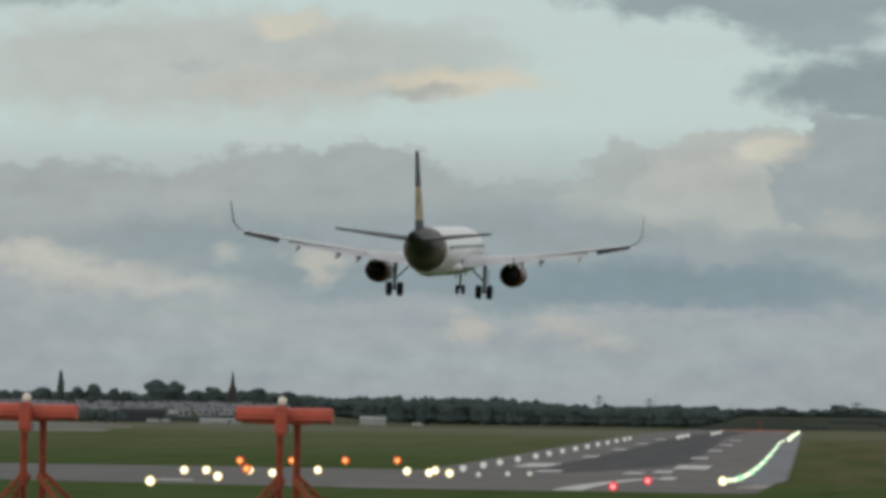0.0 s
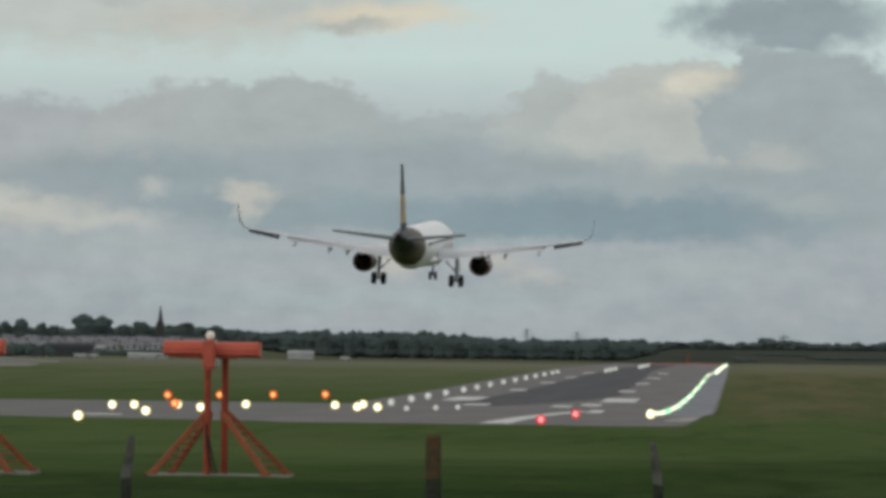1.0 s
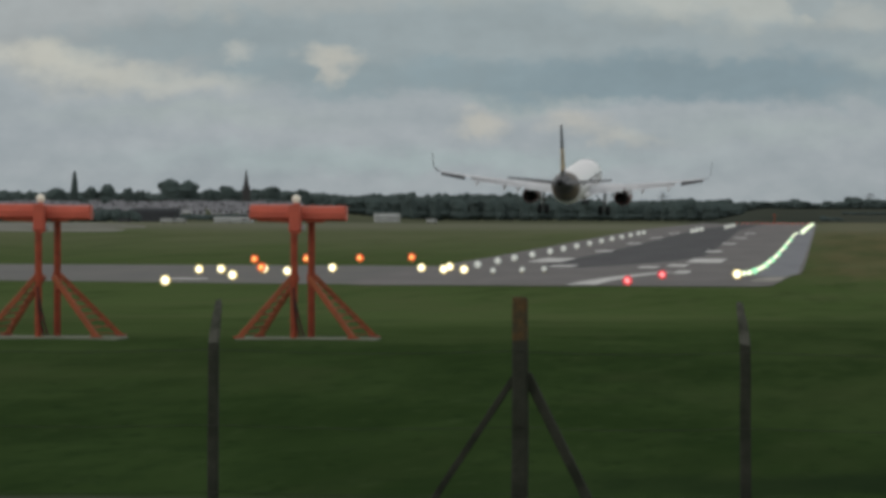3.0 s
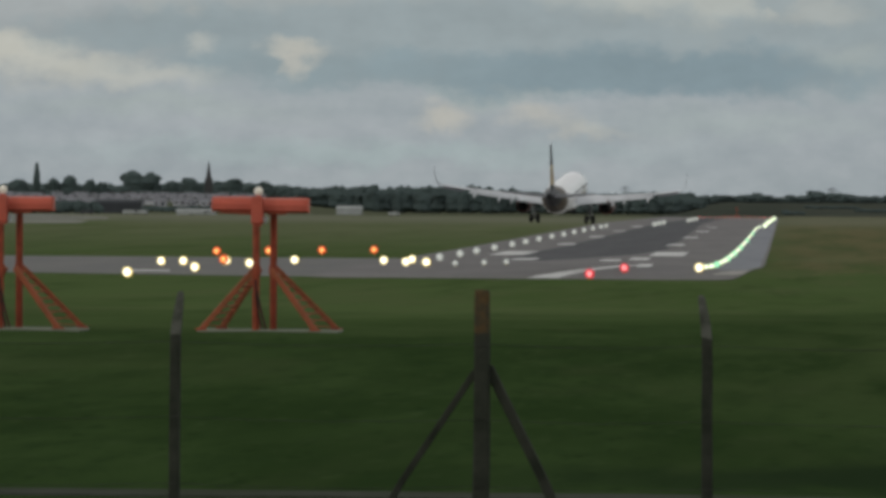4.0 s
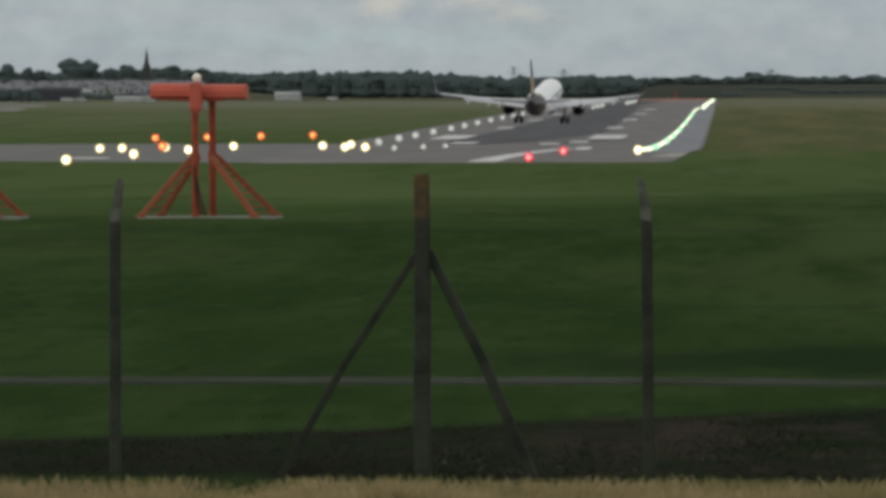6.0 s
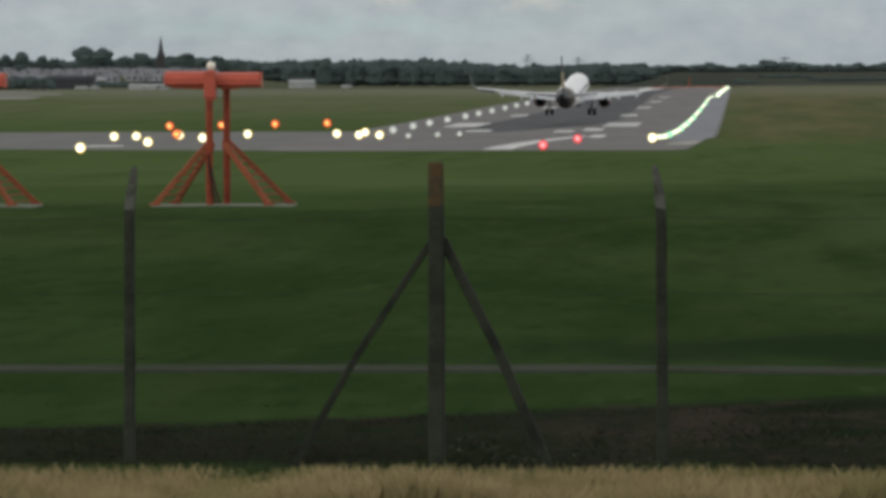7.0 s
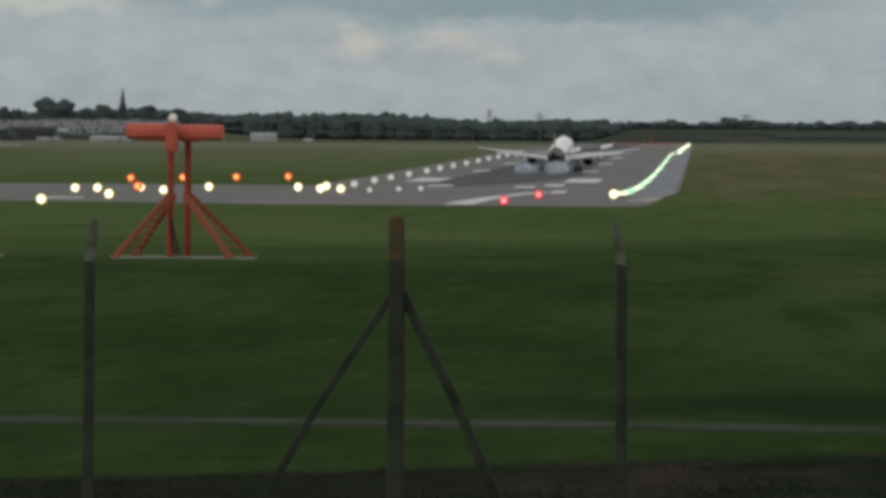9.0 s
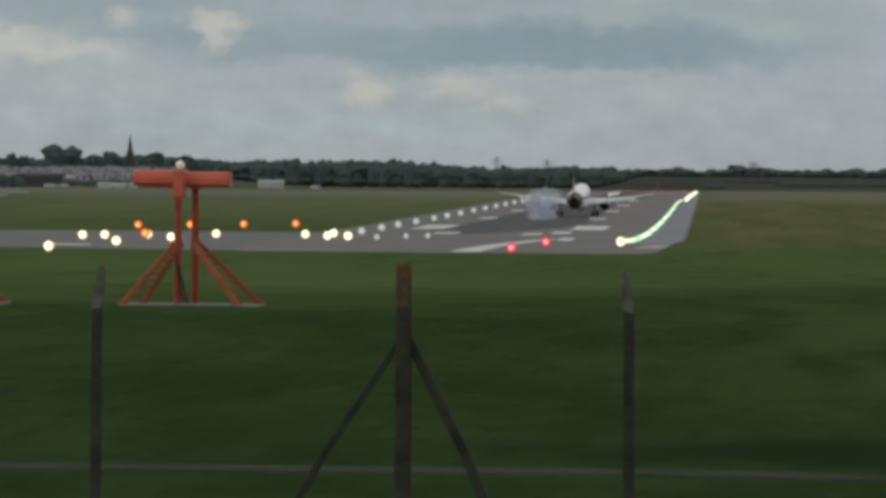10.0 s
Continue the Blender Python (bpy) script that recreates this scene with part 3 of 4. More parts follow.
# ---- lights on the field ----
def field_lamp(name, r, glass, label, category, group, tall=0.35):
    """A frangible stalk with a housing and a glowing dome lens, blown up to the width of the lamp's glare."""
    base = new(name)
    bm = bmesh.new()
    tube(bm, (0, 0, -0.2), (0, 0, tall), 0.06, n=8)
    tube(bm, (0, 0, -0.02), (0, 0, 0.05), 0.16, n=12)
    part("stalk", bm, HOUSING, base)
    bm = bmesh.new()
    tube(bm, (0, 0, tall - 0.02), (0, 0, tall + 0.12), 0.17, r * 0.7, n=14)
    part("housing", bm, HOUSING, base)
    bm = bmesh.new()
    bmesh.ops.create_uvsphere(bm, u_segments=14, v_segments=9, radius=r, matrix=Matrix.Translation((0, 0, tall + 0.08 + r * 0.8)))
    dome = part("lens", bm, glass, base, smooth=True)
    # white heart of the glare, a second glowing sphere set before the lens
    bm = bmesh.new()
    bmesh.ops.create_uvsphere(bm, u_segments=12, v_segments=8, radius=r * (0.6 if glass in (LAMP_AMBER, LAMP_RED) else 0.8), matrix=Matrix.Translation((0, -r * (0.65 if glass in (LAMP_AMBER, LAMP_RED) else 0.5), tall + 0.08 + r * 0.8)))
    part("bulb", bm, CORE_OF[glass.name], dome, smooth=True)
    base["rise"] = tall + 0.13 + r * 0.8
    return tagged(base, label, category, group)


def line_of(first, places):
    for i, (x, y) in enumerate(places):
        k = 1 - first["rise"] / (EYE[2] - land(x, y))
        m = pose(x * k, y * k, land(x * k, y * k) + 0.05)
        if i == 0:
            first.matrix_basis = m
        else:
            copy_thing(first, m)


line_of(field_lamp("taxiway_lamp", 0.63, LAMP_WARM, "taxiway lamp lit warm white beside the asphalt", "airfield light", "taxiway lamps", 0.1),
        [(-85.3, 611), (-95.2, 719), (-92.2, 722), (-83.3, 665), (-86.4, 729), (-80, 704), (-77, 740), (-63.3, 743), (-58.6, 728), (-55.4, 727), (-59.9, 756)])
line_of(field_lamp("approach_path_indicator", 0.66, LAMP_AMBER, "approach path indicator box glowing orange red on the grass", "airfield light", "approach path indicators", 0.35),
        [(-88.4, 742), (-101.8, 844), (-93.7, 855), (-85.2, 867), (-76.7, 879)])
line_of(field_lamp("runway_end_lamp", 0.62, LAMP_RED, "red runway end lamp set by the white line", "airfield light", "red runway lamps", 0.1), [(-26.4, 632), (-23.6, 684)])
EDGE_Y = (690, 696, 703, 730, 766, 850, 911, 1037, 1114, 1435, 1500, 1530, 1700, 2250)
EDGE_X = (-13.3, -12.6, -11.5, -10.8, -10.25, -9.9, -9.75, -9.65, -9.6, -9.8, -8.6, -7.9, -7.3, -6.5)


def edge_x(y):
    return float(np.interp(y, EDGE_Y, EDGE_X))


line_of(field_lamp("runway_edge_lamp", 0.38, LAMP_GREEN, "runway edge lamp lit pale green white", "airfield light", "bright edge lamps", 0.05),
        [(edge_x(y), y) for y in (696, 699, 703, 708, 715, 723, 733, 745, 759, 775, 793, 813, 836, 862, 892, 925, 962, 1004, 1050, 1100, 1155, 1215, 1280, 1350, 1425, 1470)])
line_of(field_lamp("runway_edge_lamp", 0.5, LAMP_JADE, "runway edge lamp lit clear green", "airfield light", "bright edge lamps", 0.05),
        [(edge_x(y) + 0.12, y) for y in (720, 784, 850, 944, 1075, 1245)])
line_of(field_lamp("runway_edge_lamp", 0.66, LAMP_WARM, "runway edge lamp at the near corner lit yellow white", "airfield light", "bright edge lamps", 0.05), [(-13.0, 692)])
line_of(field_lamp("runway_edge_lamp", 0.7, LAMP_GREEN, "runway edge lamp lit pale green white far down the runway", "airfield light", "bright edge lamps", 0.05),
        [(edge_x(y), y) for y in (1540, 1600, 1670, 1750, 1840, 1940, 2050, 2160)])
line_of(field_lamp("runway_edge_lamp", 0.62, LAMP_OFF, "pale runway edge lamp seen from its dim side", "airfield light", "dim edge lamps", 0.1),
        [(-57.2, y) for y in (780, 828, 872, 925, 985, 1035, 1090, 1150, 1210, 1270, 1330, 1390, 1450, 1490)])
line_of(field_lamp("inset_lamp", 0.42, LAMP_OFF, "pale lamp on the taxiway turn, its beam turned away", "airfield light", "dim edge lamps", 0.05), [(-50.2, 716), (-46.5, 727), (-43.6, 735)])
line_of(field_lamp("runway_lamp_cluster", 0.75, LAMP_OFF, "pale lamp far down the runway's edge", "airfield light", "far lamps", 0.1), [(-44.0, 1560), (-43.6, 1600), (-43.2, 1645), (-38.0, 1800), (-38.4, 1890), (-38.8, 1990)])
line_of(field_lamp("stop_end_lamp", 0.28, LAMP_RED, "red lamp in the row across the runway's far end", "airfield light", "stop end lamps", 0.1),
        [(-43 + 2.4 * i, 2290) for i in range(16)])


# ---- orange masts ----
def orange_mast():
    """Monitor mast: two posts braced by splayed legs carry a crossbar box; white lamp on top."""
    mast = new("antenna_mast")
    for x, y in ((-0.35, -0.5), (0.12, 0.6)):
        bm = bmesh.new()
        tube(bm, (x, y, 0), (x, y, 4.0), 0.12, n=14)
        tube(bm, (x, y, 1.85), (x, y, 2.15), 0.155, n=14)
        part("post", bm, ORANGE_DARK, mast)
    for (fx, fy), (gx, gy), tx in (((-2.16, -0.9), (-1.68, 1.0), -0.42), ((1.7, -0.9), (2.24, 1.0), 0.16)):
        near, far = (Vector((tx, -0.5, 2.05)), Vector((fx, fy, 0.02))), (Vector((tx + 0.08, 0.6, 2.05)), Vector((gx, gy, 0.02)))
        for top, foot in (near, far):
            bm = bmesh.new()
            beam(bm, top, foot, 0.17, 0.17, 0.02)
            part("leg", bm, LEG, mast)
            bm = bmesh.new()
            box(bm, (foot.x, foot.y, 0.03), (0.36, 0.36, 0.06), bevel=0.012)
            part("foot_plate", bm, ORANGE_DARK, mast)
        # flat bars lace the pair of legs together
        for i in range(16):
            a = 0.1 + 0.055 * i
            bm = bmesh.new()
            beam(bm, near[0].lerp(near[1], a), far[0].lerp(far[1], a + (0.05 if i % 2 else -0.05)), 0.055, 0.03)
            part("lacing_bar", bm, LEG, mast)
    bm = bmesh.new()
    # each arm: a round-backed trough with a sloping lit top and an underslung rail
    arm_l = [(-0.3, 4.06), (-0.3, 4.26), (-0.16, 4.44), (0.1, 4.5), (0.26, 4.42), (0.26, 4.1), (0.1, 4.0), (-0.16, 3.98)]
    loft(bm, [[(x, -0.2 + dy * k, 4.26 + (z - 4.26) * k) for dy, z in arm_l] for x, k in ((-1.89, 0.8), (-1.84, 1.0), (-0.28, 1.0))])
    part("crossbar", bm, ORANGE, mast)
    bm = bmesh.new()
    beam(bm, (-1.62, -0.36, 3.99), (-0.3, -0.36, 3.93), 0.12, 0.12, 0.02)
    part("rail", bm, ORANGE_DARK, mast)
    bm = bmesh.new()
    loft(bm, [[(x, 0.1 + dy * k, 4.22 + (z - 4.26) * k) for dy, z in arm_l] for x, k in ((-0.2, 1.0), (1.3, 1.0), (1.34, 0.94))])
    part("crossbar", bm, ORANGE, mast)
    bm = bmesh.new()
    box(bm, (1.35, 0.1, 4.2), (0.05, 0.58, 0.5), bevel=0.02)
    part("end_plate", bm, ORANGE, mast)
    bm = bmesh.new()
    beam(bm, (0.0, -0.1, 3.92), (0.62, -0.1, 3.94), 0.1, 0.1, 0.02)
    part("rail", bm, ORANGE_DARK, mast)
    bm = bmesh.new()
    box(bm, (-0.32, -0.45, 4.04), (0.4, 0.45, 0.92), bevel=0.05)
    box(bm, (-0.32, -0.45, 3.56), (0.3, 0.34, 0.1), bevel=0.02)
    part("junction_box", bm, ORANGE, mast)
    bm = bmesh.new()
    box(bm, (-0.06, -0.42, 3.72), (0.12, 0.2, 0.22), bevel=0.03)
    part("switch_box", bm, SHEET, mast, "small pale switch box")
    bm = bmesh.new()
    tube(bm, (-0.3, -0.35, 4.45), (-0.3, -0.35, 4.6), 0.08, n=12)
    part("lamp_stem", bm, ORANGE, mast)
    bm = bmesh.new()
    bmesh.ops.create_uvsphere(bm, u_segments=14, v_segments=9, radius=0.15, matrix=Matrix.Translation((-0.3, -0.35, 4.68)))
    part("obstruction_lamp", bm, PALE_LAMP, mast, "pale glass obstruction lamp", smooth=True)
    for k in range(2):
        bm = bmesh.new()
        pts = [(-0.36 + 0.05 * k, -0.64, 1.7 - 0.4 * k), (-0.32 + 0.06 * k, -0.66, 1.1), (-0.24 + 0.12 * k, -0.68, 0.5), (-0.12 + 0.14 * k, -0.7, 0.03)]
        for a, b in zip(pts, pts[1:]):
            tube(bm, a, b, 0.04, n=8)
        part("cable", bm, BLACK, mast, "black cable hanging down the post")
    return tagged(mast, "orange painted steel antenna mast on splayed legs with a crossbar", "antenna mast", "orange masts")


PALE_LAMP = paint("pale_lamp_glass", (0.75, 0.72, 0.62), 0.3, bump=0, emit=(1.0, 0.9, 0.75), power=0.12)
MASTS = [(-17.55, 160.0), (-26.25, 160.0)]
first_mast = orange_mast()
for i, (x, y) in enumerate(MASTS):
    m = pose(x, y, land(x, y) + 0.06)
    if i == 0:
        first_mast.matrix_basis = m
    else:
        copy_thing(first_mast, m)
for i, (x, y) in enumerate(MASTS):
    bm = bmesh.new()
    box(bm, (0, 0, 0), (4.7, 2.5, 0.36), bevel=0.03)
    slab = part("foundation_slab", bm, CONCRETE)
    slab.matrix_basis = pose(x + 0.1, y, land(x, y) - 0.12)
    tagged(slab, "pale concrete foundation slab under an orange mast", "concrete slab", "mast slabs")


# ---- fence ----
FENCE_Y = 44.0


def fence_post(r, tall, top_material, crank, worn, blunt=False):
    """A cast concrete post: tapered, uneven shaft and a cranked head that narrows to a broken tip."""
    post = new("fence_post")
    eight = ((-1, -0.75), (-0.75, -1), (0.75, -1), (1, -0.75), (1, 0.75), (0.75, 1), (-0.75, 1), (-1, 0.75))

    def ring(x, z, w, k):
        j = 0.1 * r * noise.noise((z * 3.1, k, worn))
        return [(x + j + dx * w, dy * w, z + 0.02 * noise.noise((dx * 2, dy * 2 + z, worn))) for dx, dy in eight]
    bm = bmesh.new()
    loft(bm, [ring(0, z, r * (1.06 - 0.1 * z / tall), 1.7) for z in (-0.25, 0.2, 0.6, 1.0, 1.4, 1.8, 2.1, tall * 0.86)])
    part("shaft", bm, POST, post)
    bm = bmesh.new()
    loft(bm, [ring(crank * a, tall * h, r * w, 1.7) for h, a, w in (((0.858, 0, 0.95), (0.9, 0, 0.97), (0.95, 0, 0.94), (0.992, 0, 0.92), (1.0, 0, 0.8)) if blunt else ((0.858, 0, 0.95), (0.9, 0.5, 0.93), (0.93, 1.0, 0.85), (0.965, 1.7, 0.72), (0.985, 2.0, 0.66), (1.0, 2.3, 0.42)))])
    part("head", bm, top_material, post, "weathered cranked post head")
    return tagged(post, "weathered concrete fence post with a cranked head", "fence post", "fence posts")


def fence():
    for x, lean, r, mat, crank in ((-5.7, 0.3, 0.048, PALE_TOP, 0.02), (-0.735, -0.35, 0.05, PALE_TOP, -0.024), (-8.6, 0.5, 0.055, PALE_TOP, 0.02), (2.15, 0.5, 0.055, PALE_TOP, 0.02)):
        p = fence_post(r, 2.8, mat, crank, x)
        p.matrix_basis = pose(x, FENCE_Y, land(x, FENCE_Y) - 0.02, 0, lean, 0)
    s = fence_post(0.074, 2.84, LICHEN, 0.0, 5.0, True)
    s["label"] = "thick straining post with rusty lichen on its head and two struts"
    for sx, top, foot in ((1, 2.14, 1.04), (-1, 2.1, -1.38)):
        bm = bmesh.new()
        mid = Vector((foot * 0.52 + 0.03 * sx, 0.14, top * 0.5))
        w = 0.1 if sx > 0 else 0.075
        loft(bm, [[(c.x + dx * w / 2, c.y + dy * w / 2, c.z) for dx, dy in ((-1, -0.8), (-0.8, -1), (0.8, -1), (1, -0.8), (1, 0.8), (0.8, 1), (-0.8, 1), (-1, 0.8))]
                  for c in (Vector((0.05 * sx, 0.02, top)), mid, Vector((foot, 0.25, -0.05)))])
        part("strut", bm, POST, s)
    s.matrix_basis = pose(-2.83, FENCE_Y, land(-2.83, FENCE_Y) - 0.02)
    for h in (1.0, 1.62, 2.32):
        posts_x = (-8.6, -5.7, -2.83, -0.735, 2.15)
        bm = bmesh.new()
        rings = []
        for a, b in zip(posts_x, posts_x[1:]):
            for i in range(6 if b < 2 else 7):
                x = a + (b - a) * i / 6
                z = land(x, FENCE_Y) + h - 0.03 * math.sin(math.pi * i / 6)
                rings.append([(x, FENCE_Y - 0.09 + 0.0025 * math.cos(k * 1.2566), z + 0.0025 * math.sin(k * 1.2566)) for k in range(5)])
        loft(bm, rings)
        tagged(part("fence_wire", bm, WIRE), "thin grey line wire strung between the fence posts", "fence wire", "fence wires")


fence()


# ---- grass tufts and weeds ----
def blades(name, count, xr, yr, tall, wide, material, label, category, seed, clump=0.0, fall=0.3, ragged=0.0, slant=0.0):
    rnd = random.Random(seed)
    verts, faces = [], []
    while len(faces) < count:
        x, y = rnd.uniform(*xr), rnd.uniform(*yr)
        if clump and noise.noise((x * clump, y * clump, seed)) < 0.0:
            continue
        edge = noise.noise((x * 0.6, seed, 0.5)) + 0.5 * noise.noise((x * 2.1, seed, 4.5))
        if ragged and y > yr[1] + slant * x - ragged * (0.5 + edge):
            continue
        h, a = rnd.uniform(0.4, 1.0) * tall * (1 + 0.6 * edge * (ragged > 0)), rnd.uniform(0, 6.28)
        z = land(x, y) - 0.06
        dx, dy = wide * math.cos(a), wide * math.sin(a)
        lx, ly = rnd.gauss(0, fall) * h, rnd.gauss(0, fall) * h
        k = len(verts)
        verts += [(x - dx, y - dy, z), (x + dx, y + dy, z), (x + lx * 0.5 + dx * 0.6, y + ly * 0.5 + dy * 0.6, z + h * 0.65), (x + lx, y + ly, z + h)]
        faces += [(k, k + 1, k + 2), (k, k + 2, k + 3)]
    tagged(new(name, mesh_of(name, verts, faces, material)), label, category, kind="stuff")


blades("dry_grass", 90000, (-8.5, 4.5), (36.5, 42.5), 0.25, 0.006, HAY, "tall dry straw-coloured grass before the fence", "grass", 3, fall=0.28, ragged=2.6)
blades("green_tufts", 16000, (-8.5, 4.5), (40.4, 43.6), 0.17, 0.006, BLADE, "green grass tufts among the dry grass at the fence", "grass", 8, 0.7, 0.3)
blades("fence_weeds", 70000, (-8.5, 4.5), (43.8, 55.4), 0.1, 0.008, WEED, "dark low weeds and nettles along the fence foot", "weeds", 5, 0.0, 0.7, 2.0, 0.62)
blades("dead_stalks", 1500, (-3.0, 3.2), (44.2, 50.0), 0.08, 0.007, STALK, "pale dead weed stalks in the dark earth by the fence", "weeds", 9, 0.8, 0.9)
blades("verge_grass", 60000, (-13, 4), (54, 61.2), 0.08, 0.012, BLADE, "short green grass between fence and track", "grass", 6, 0.0, 0.5)


# ---- trees and town ----
def leaves(rnd, verts, faces, lobes, count, size):
    """Small leaf clumps scattered over the lobes of a crown."""
    for _ in range(count):
        cx, cy, cz, rx, rz = lobes[rnd.randrange(len(lobes))]
        a, b = rnd.uniform(0, 6.283), math.asin(rnd.uniform(-1, 1))
        r = rnd.uniform(0.55, 1.08)
        p = Vector((cx + rx * r * math.cos(a) * math.cos(b), cy + rx * r * math.sin(a) * math.cos(b), cz + rz * r * math.sin(b)))
        u = Vector((rnd.gauss(0, 1), rnd.gauss(0, 1), rnd.gauss(0, 1))).normalized() * size * rnd.uniform(0.5, 1.3)
        w = Vector((rnd.gauss(0, 1), rnd.gauss(0, 1), rnd.gauss(0, 1))).normalized() * size * rnd.uniform(0.5, 1.3)
        k = len(verts)
        verts += [tuple(p - u), tuple(p + w), tuple(p + u), tuple(p - w * 0.7)]
        faces.append((k, k + 1, k + 2, k + 3))


_ball = bmesh.new()
bmesh.ops.create_icosphere(_ball, subdivisions=2, radius=1)
BALL = [v.co.copy() for v in _ball.verts]
BALL_FACES = [tuple(v.index for v in f.verts) for f in _ball.faces]
_ball.free()


def cores(verts, faces, lobes, seed, fill=0.94):
    """The dense inner leaf mass of each lobe, lumpy all over."""
    for n, (cx, cy, cz, rx, rz) in enumerate(lobes):
        k = len(verts)
        for c in BALL:
            b = fill + 0.22 * noise.noise(c * 2.1 + Vector((seed * 0.37, n, 0))) + 0.1 * noise.noise(c * 5.0 + Vector((n, seed * 0.37, 0)))
            verts.append((cx + c.x * rx * b, cy + c.y * rx * b, cz + c.z * rz * b))
        faces += [(a + k, b + k, d + k) for a, b, d in BALL_FACES]


def crown_lobes(rnd, tall, wide, slim=False):
    if slim:
        return [(0, 0, tall * (0.15 + 0.1 * i), wide * 0.5 * (1 - abs(i / 8 - 0.45) * 1.1), tall * 0.12) for i in range(9)]
    out = [(0, 0, tall * 0.56, wide * 0.4, tall * 0.4), (0, 0, tall * 0.25, wide * 0.46, tall * 0.26)]
    for i in range(7):
        a = rnd.uniform(0, 6.28)
        d = wide * rnd.uniform(0.15, 0.32)
        out.append((d * math.cos(a), d * math.sin(a), tall * rnd.uniform(0.35, 0.82), wide * rnd.uniform(0.16, 0.26), tall * rnd.uniform(0.12, 0.2)))
    return out


def tree(x, y, tall, wide, label, seed, slim=False):
    rnd = random.Random(seed)
    t = new("tree")
    bm = bmesh.new()
    tube(bm, (0, 0, -0.5), (0, 0, tall * 0.6), tall * 0.03, tall * 0.01, n=8)
    for i in range(5):
        a = rnd.uniform(0, 6.28)
        z = tall * rnd.uniform(0.25, 0.5)
        tube(bm, (0, 0, z), (wide * 0.25 * math.cos(a), wide * 0.25 * math.sin(a), z + tall * 0.18), tall * 0.012, tall * 0.004, n=6)
    part("trunk", bm, BARK, t)
    verts, faces = [], []
    lobes = crown_lobes(rnd, tall, wide, slim)
    cores(verts, faces, lobes, seed)
    leaves(rnd, verts, faces, lobes, 1500, 0.5)
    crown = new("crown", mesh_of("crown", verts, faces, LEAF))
    crown.parent = t
    t.matrix_basis = pose(x, y, land(x, y))
    return tagged(t, label, "tree", "skyline trees")


def at_dir(u, y):
    return u / 8430.0 * y


for u, top, wide, slim, label in ((-1341, 49, 15, True, "slim dark poplar standing above the town"), (-1311, 27, 30, False, "round dark tree behind the town"),
                                  (-1282, 33, 34, False, "broad round dark tree behind the town"), (-1247, 23, 28, False, "low dark tree behind the town"), (-1222, 20, 16, False, "small dark tree behind the town"),
                                  (-1168, 43, 48, False, "large broad dark tree on the skyline"), (-1135, 40, 42, False, "large broad dark tree on the skyline"), (-1375, 25, 40, False, "wide dark tree on the skyline"),
                                  (-1150, 30, 80, False, "wide dark tree under the taller crowns"), (-1097, 24, 24, False, "dark tree beside the church"), (-1064, 30, 38, False, "round dark tree beside the church"),
                                  (-989, 28, 52, False, "wide dark tree beside the church"), (-929, 22, 34, False, "dark tree beside the wood")):
    y = 2960
    x = at_dir(u, y)
    z = land(x, y)
    tree(x, y, (10.4 + top / 8430 * y - z), wide / 8430 * y, label, int(-u), slim)


def woods():
    """The belt of trees behind the airfield, lower towards its far end."""
    rnd = random.Random(11)
    verts, faces = [], []
    solid = bmesh.new()
    us = [-1480, -1340, -1260, -1206, -1115, -1040, -950, -910, -870, -845, -800, -769, -640, -560, -500, -394, -331, -254, -224, -158, -77, -62, -25, 8, 48, 92, 117, 330]
    tops = [18, 17, 17, 16, 19, 20, 21, 19, 14, 11, 14, 16, 17, 16, 13, 6, 6, 10, 7, 3, 2, 8, 0, 3, 10, 7, 2, 5]
    for row, (y, drop) in enumerate(((2950, 7), (3150, 2), (3350, 0))):
        u = -1480
        while u < 340:
            wide = rnd.uniform(14, 34)
            top = float(np.interp(u, us, tops)) + rnd.uniform(-4, 3) - drop
            yy = y + rnd.uniform(-60, 60)
            x = at_dir(u, yy)
            z = land(x, yy)
            if row < 1 and (u < -905 or u > -150):
                u += wide
                continue
            tall = max(3.5, 10.4 + top / 8430 * yy - z)
            w = wide / 8430 * yy * 1.3
            lobes = [(x + a, yy + b, z + c, r, h) for a, b, c, r, h in crown_lobes(rnd, tall, w)]
            cores(verts, faces, lobes, u)
            leaves(rnd, verts, faces, lobes, 150, 0.45)
            u += wide * 0.55
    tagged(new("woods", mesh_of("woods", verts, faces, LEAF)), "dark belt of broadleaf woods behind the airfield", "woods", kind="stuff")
    # shelter belt before the town, scrub among the sheds, thin hedges on the pasture
    rnd = random.Random(12)
    verts, faces = [], []
    for u0, u1, y, top, step in ((-1480, -1228, 2230, -17, 8), (-1480, -1228, 2290, -15, 9), (-1150, -1085, 2330, -25, 9), (-1160, -1000, 2420, -27, 14), (-1010, -880, 2450, -19, 11),
                                 (-7, 24, 2460, -25, 7), (30, 116, 2760, -19, 7), (130, 330, 2600, -24, 10)):
        u = u0
        while u < u1:
            yy = y + rnd.uniform(-20, 20)
            x = at_dir(u, yy)
            z = land(x, yy)
            tall = max(1.6, (10.4 + (top + rnd.uniform(-4, 3)) / 8430 * yy - z))
            w = step * rnd.uniform(1.4, 2.4) / 8430 * yy
            lobes = [(x, yy, z + tall * 0.5, w * 0.5, tall * 0.5), (x + w * rnd.uniform(-0.4, 0.4), yy - 0.5, z + tall * 0.35, w * 0.45, tall * 0.42)]
            cores(verts, faces, lobes, u)
            leaves(rnd, verts, faces, lobes, 50, 0.35)
            u += step
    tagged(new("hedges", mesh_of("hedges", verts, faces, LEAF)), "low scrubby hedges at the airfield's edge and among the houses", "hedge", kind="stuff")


woods()


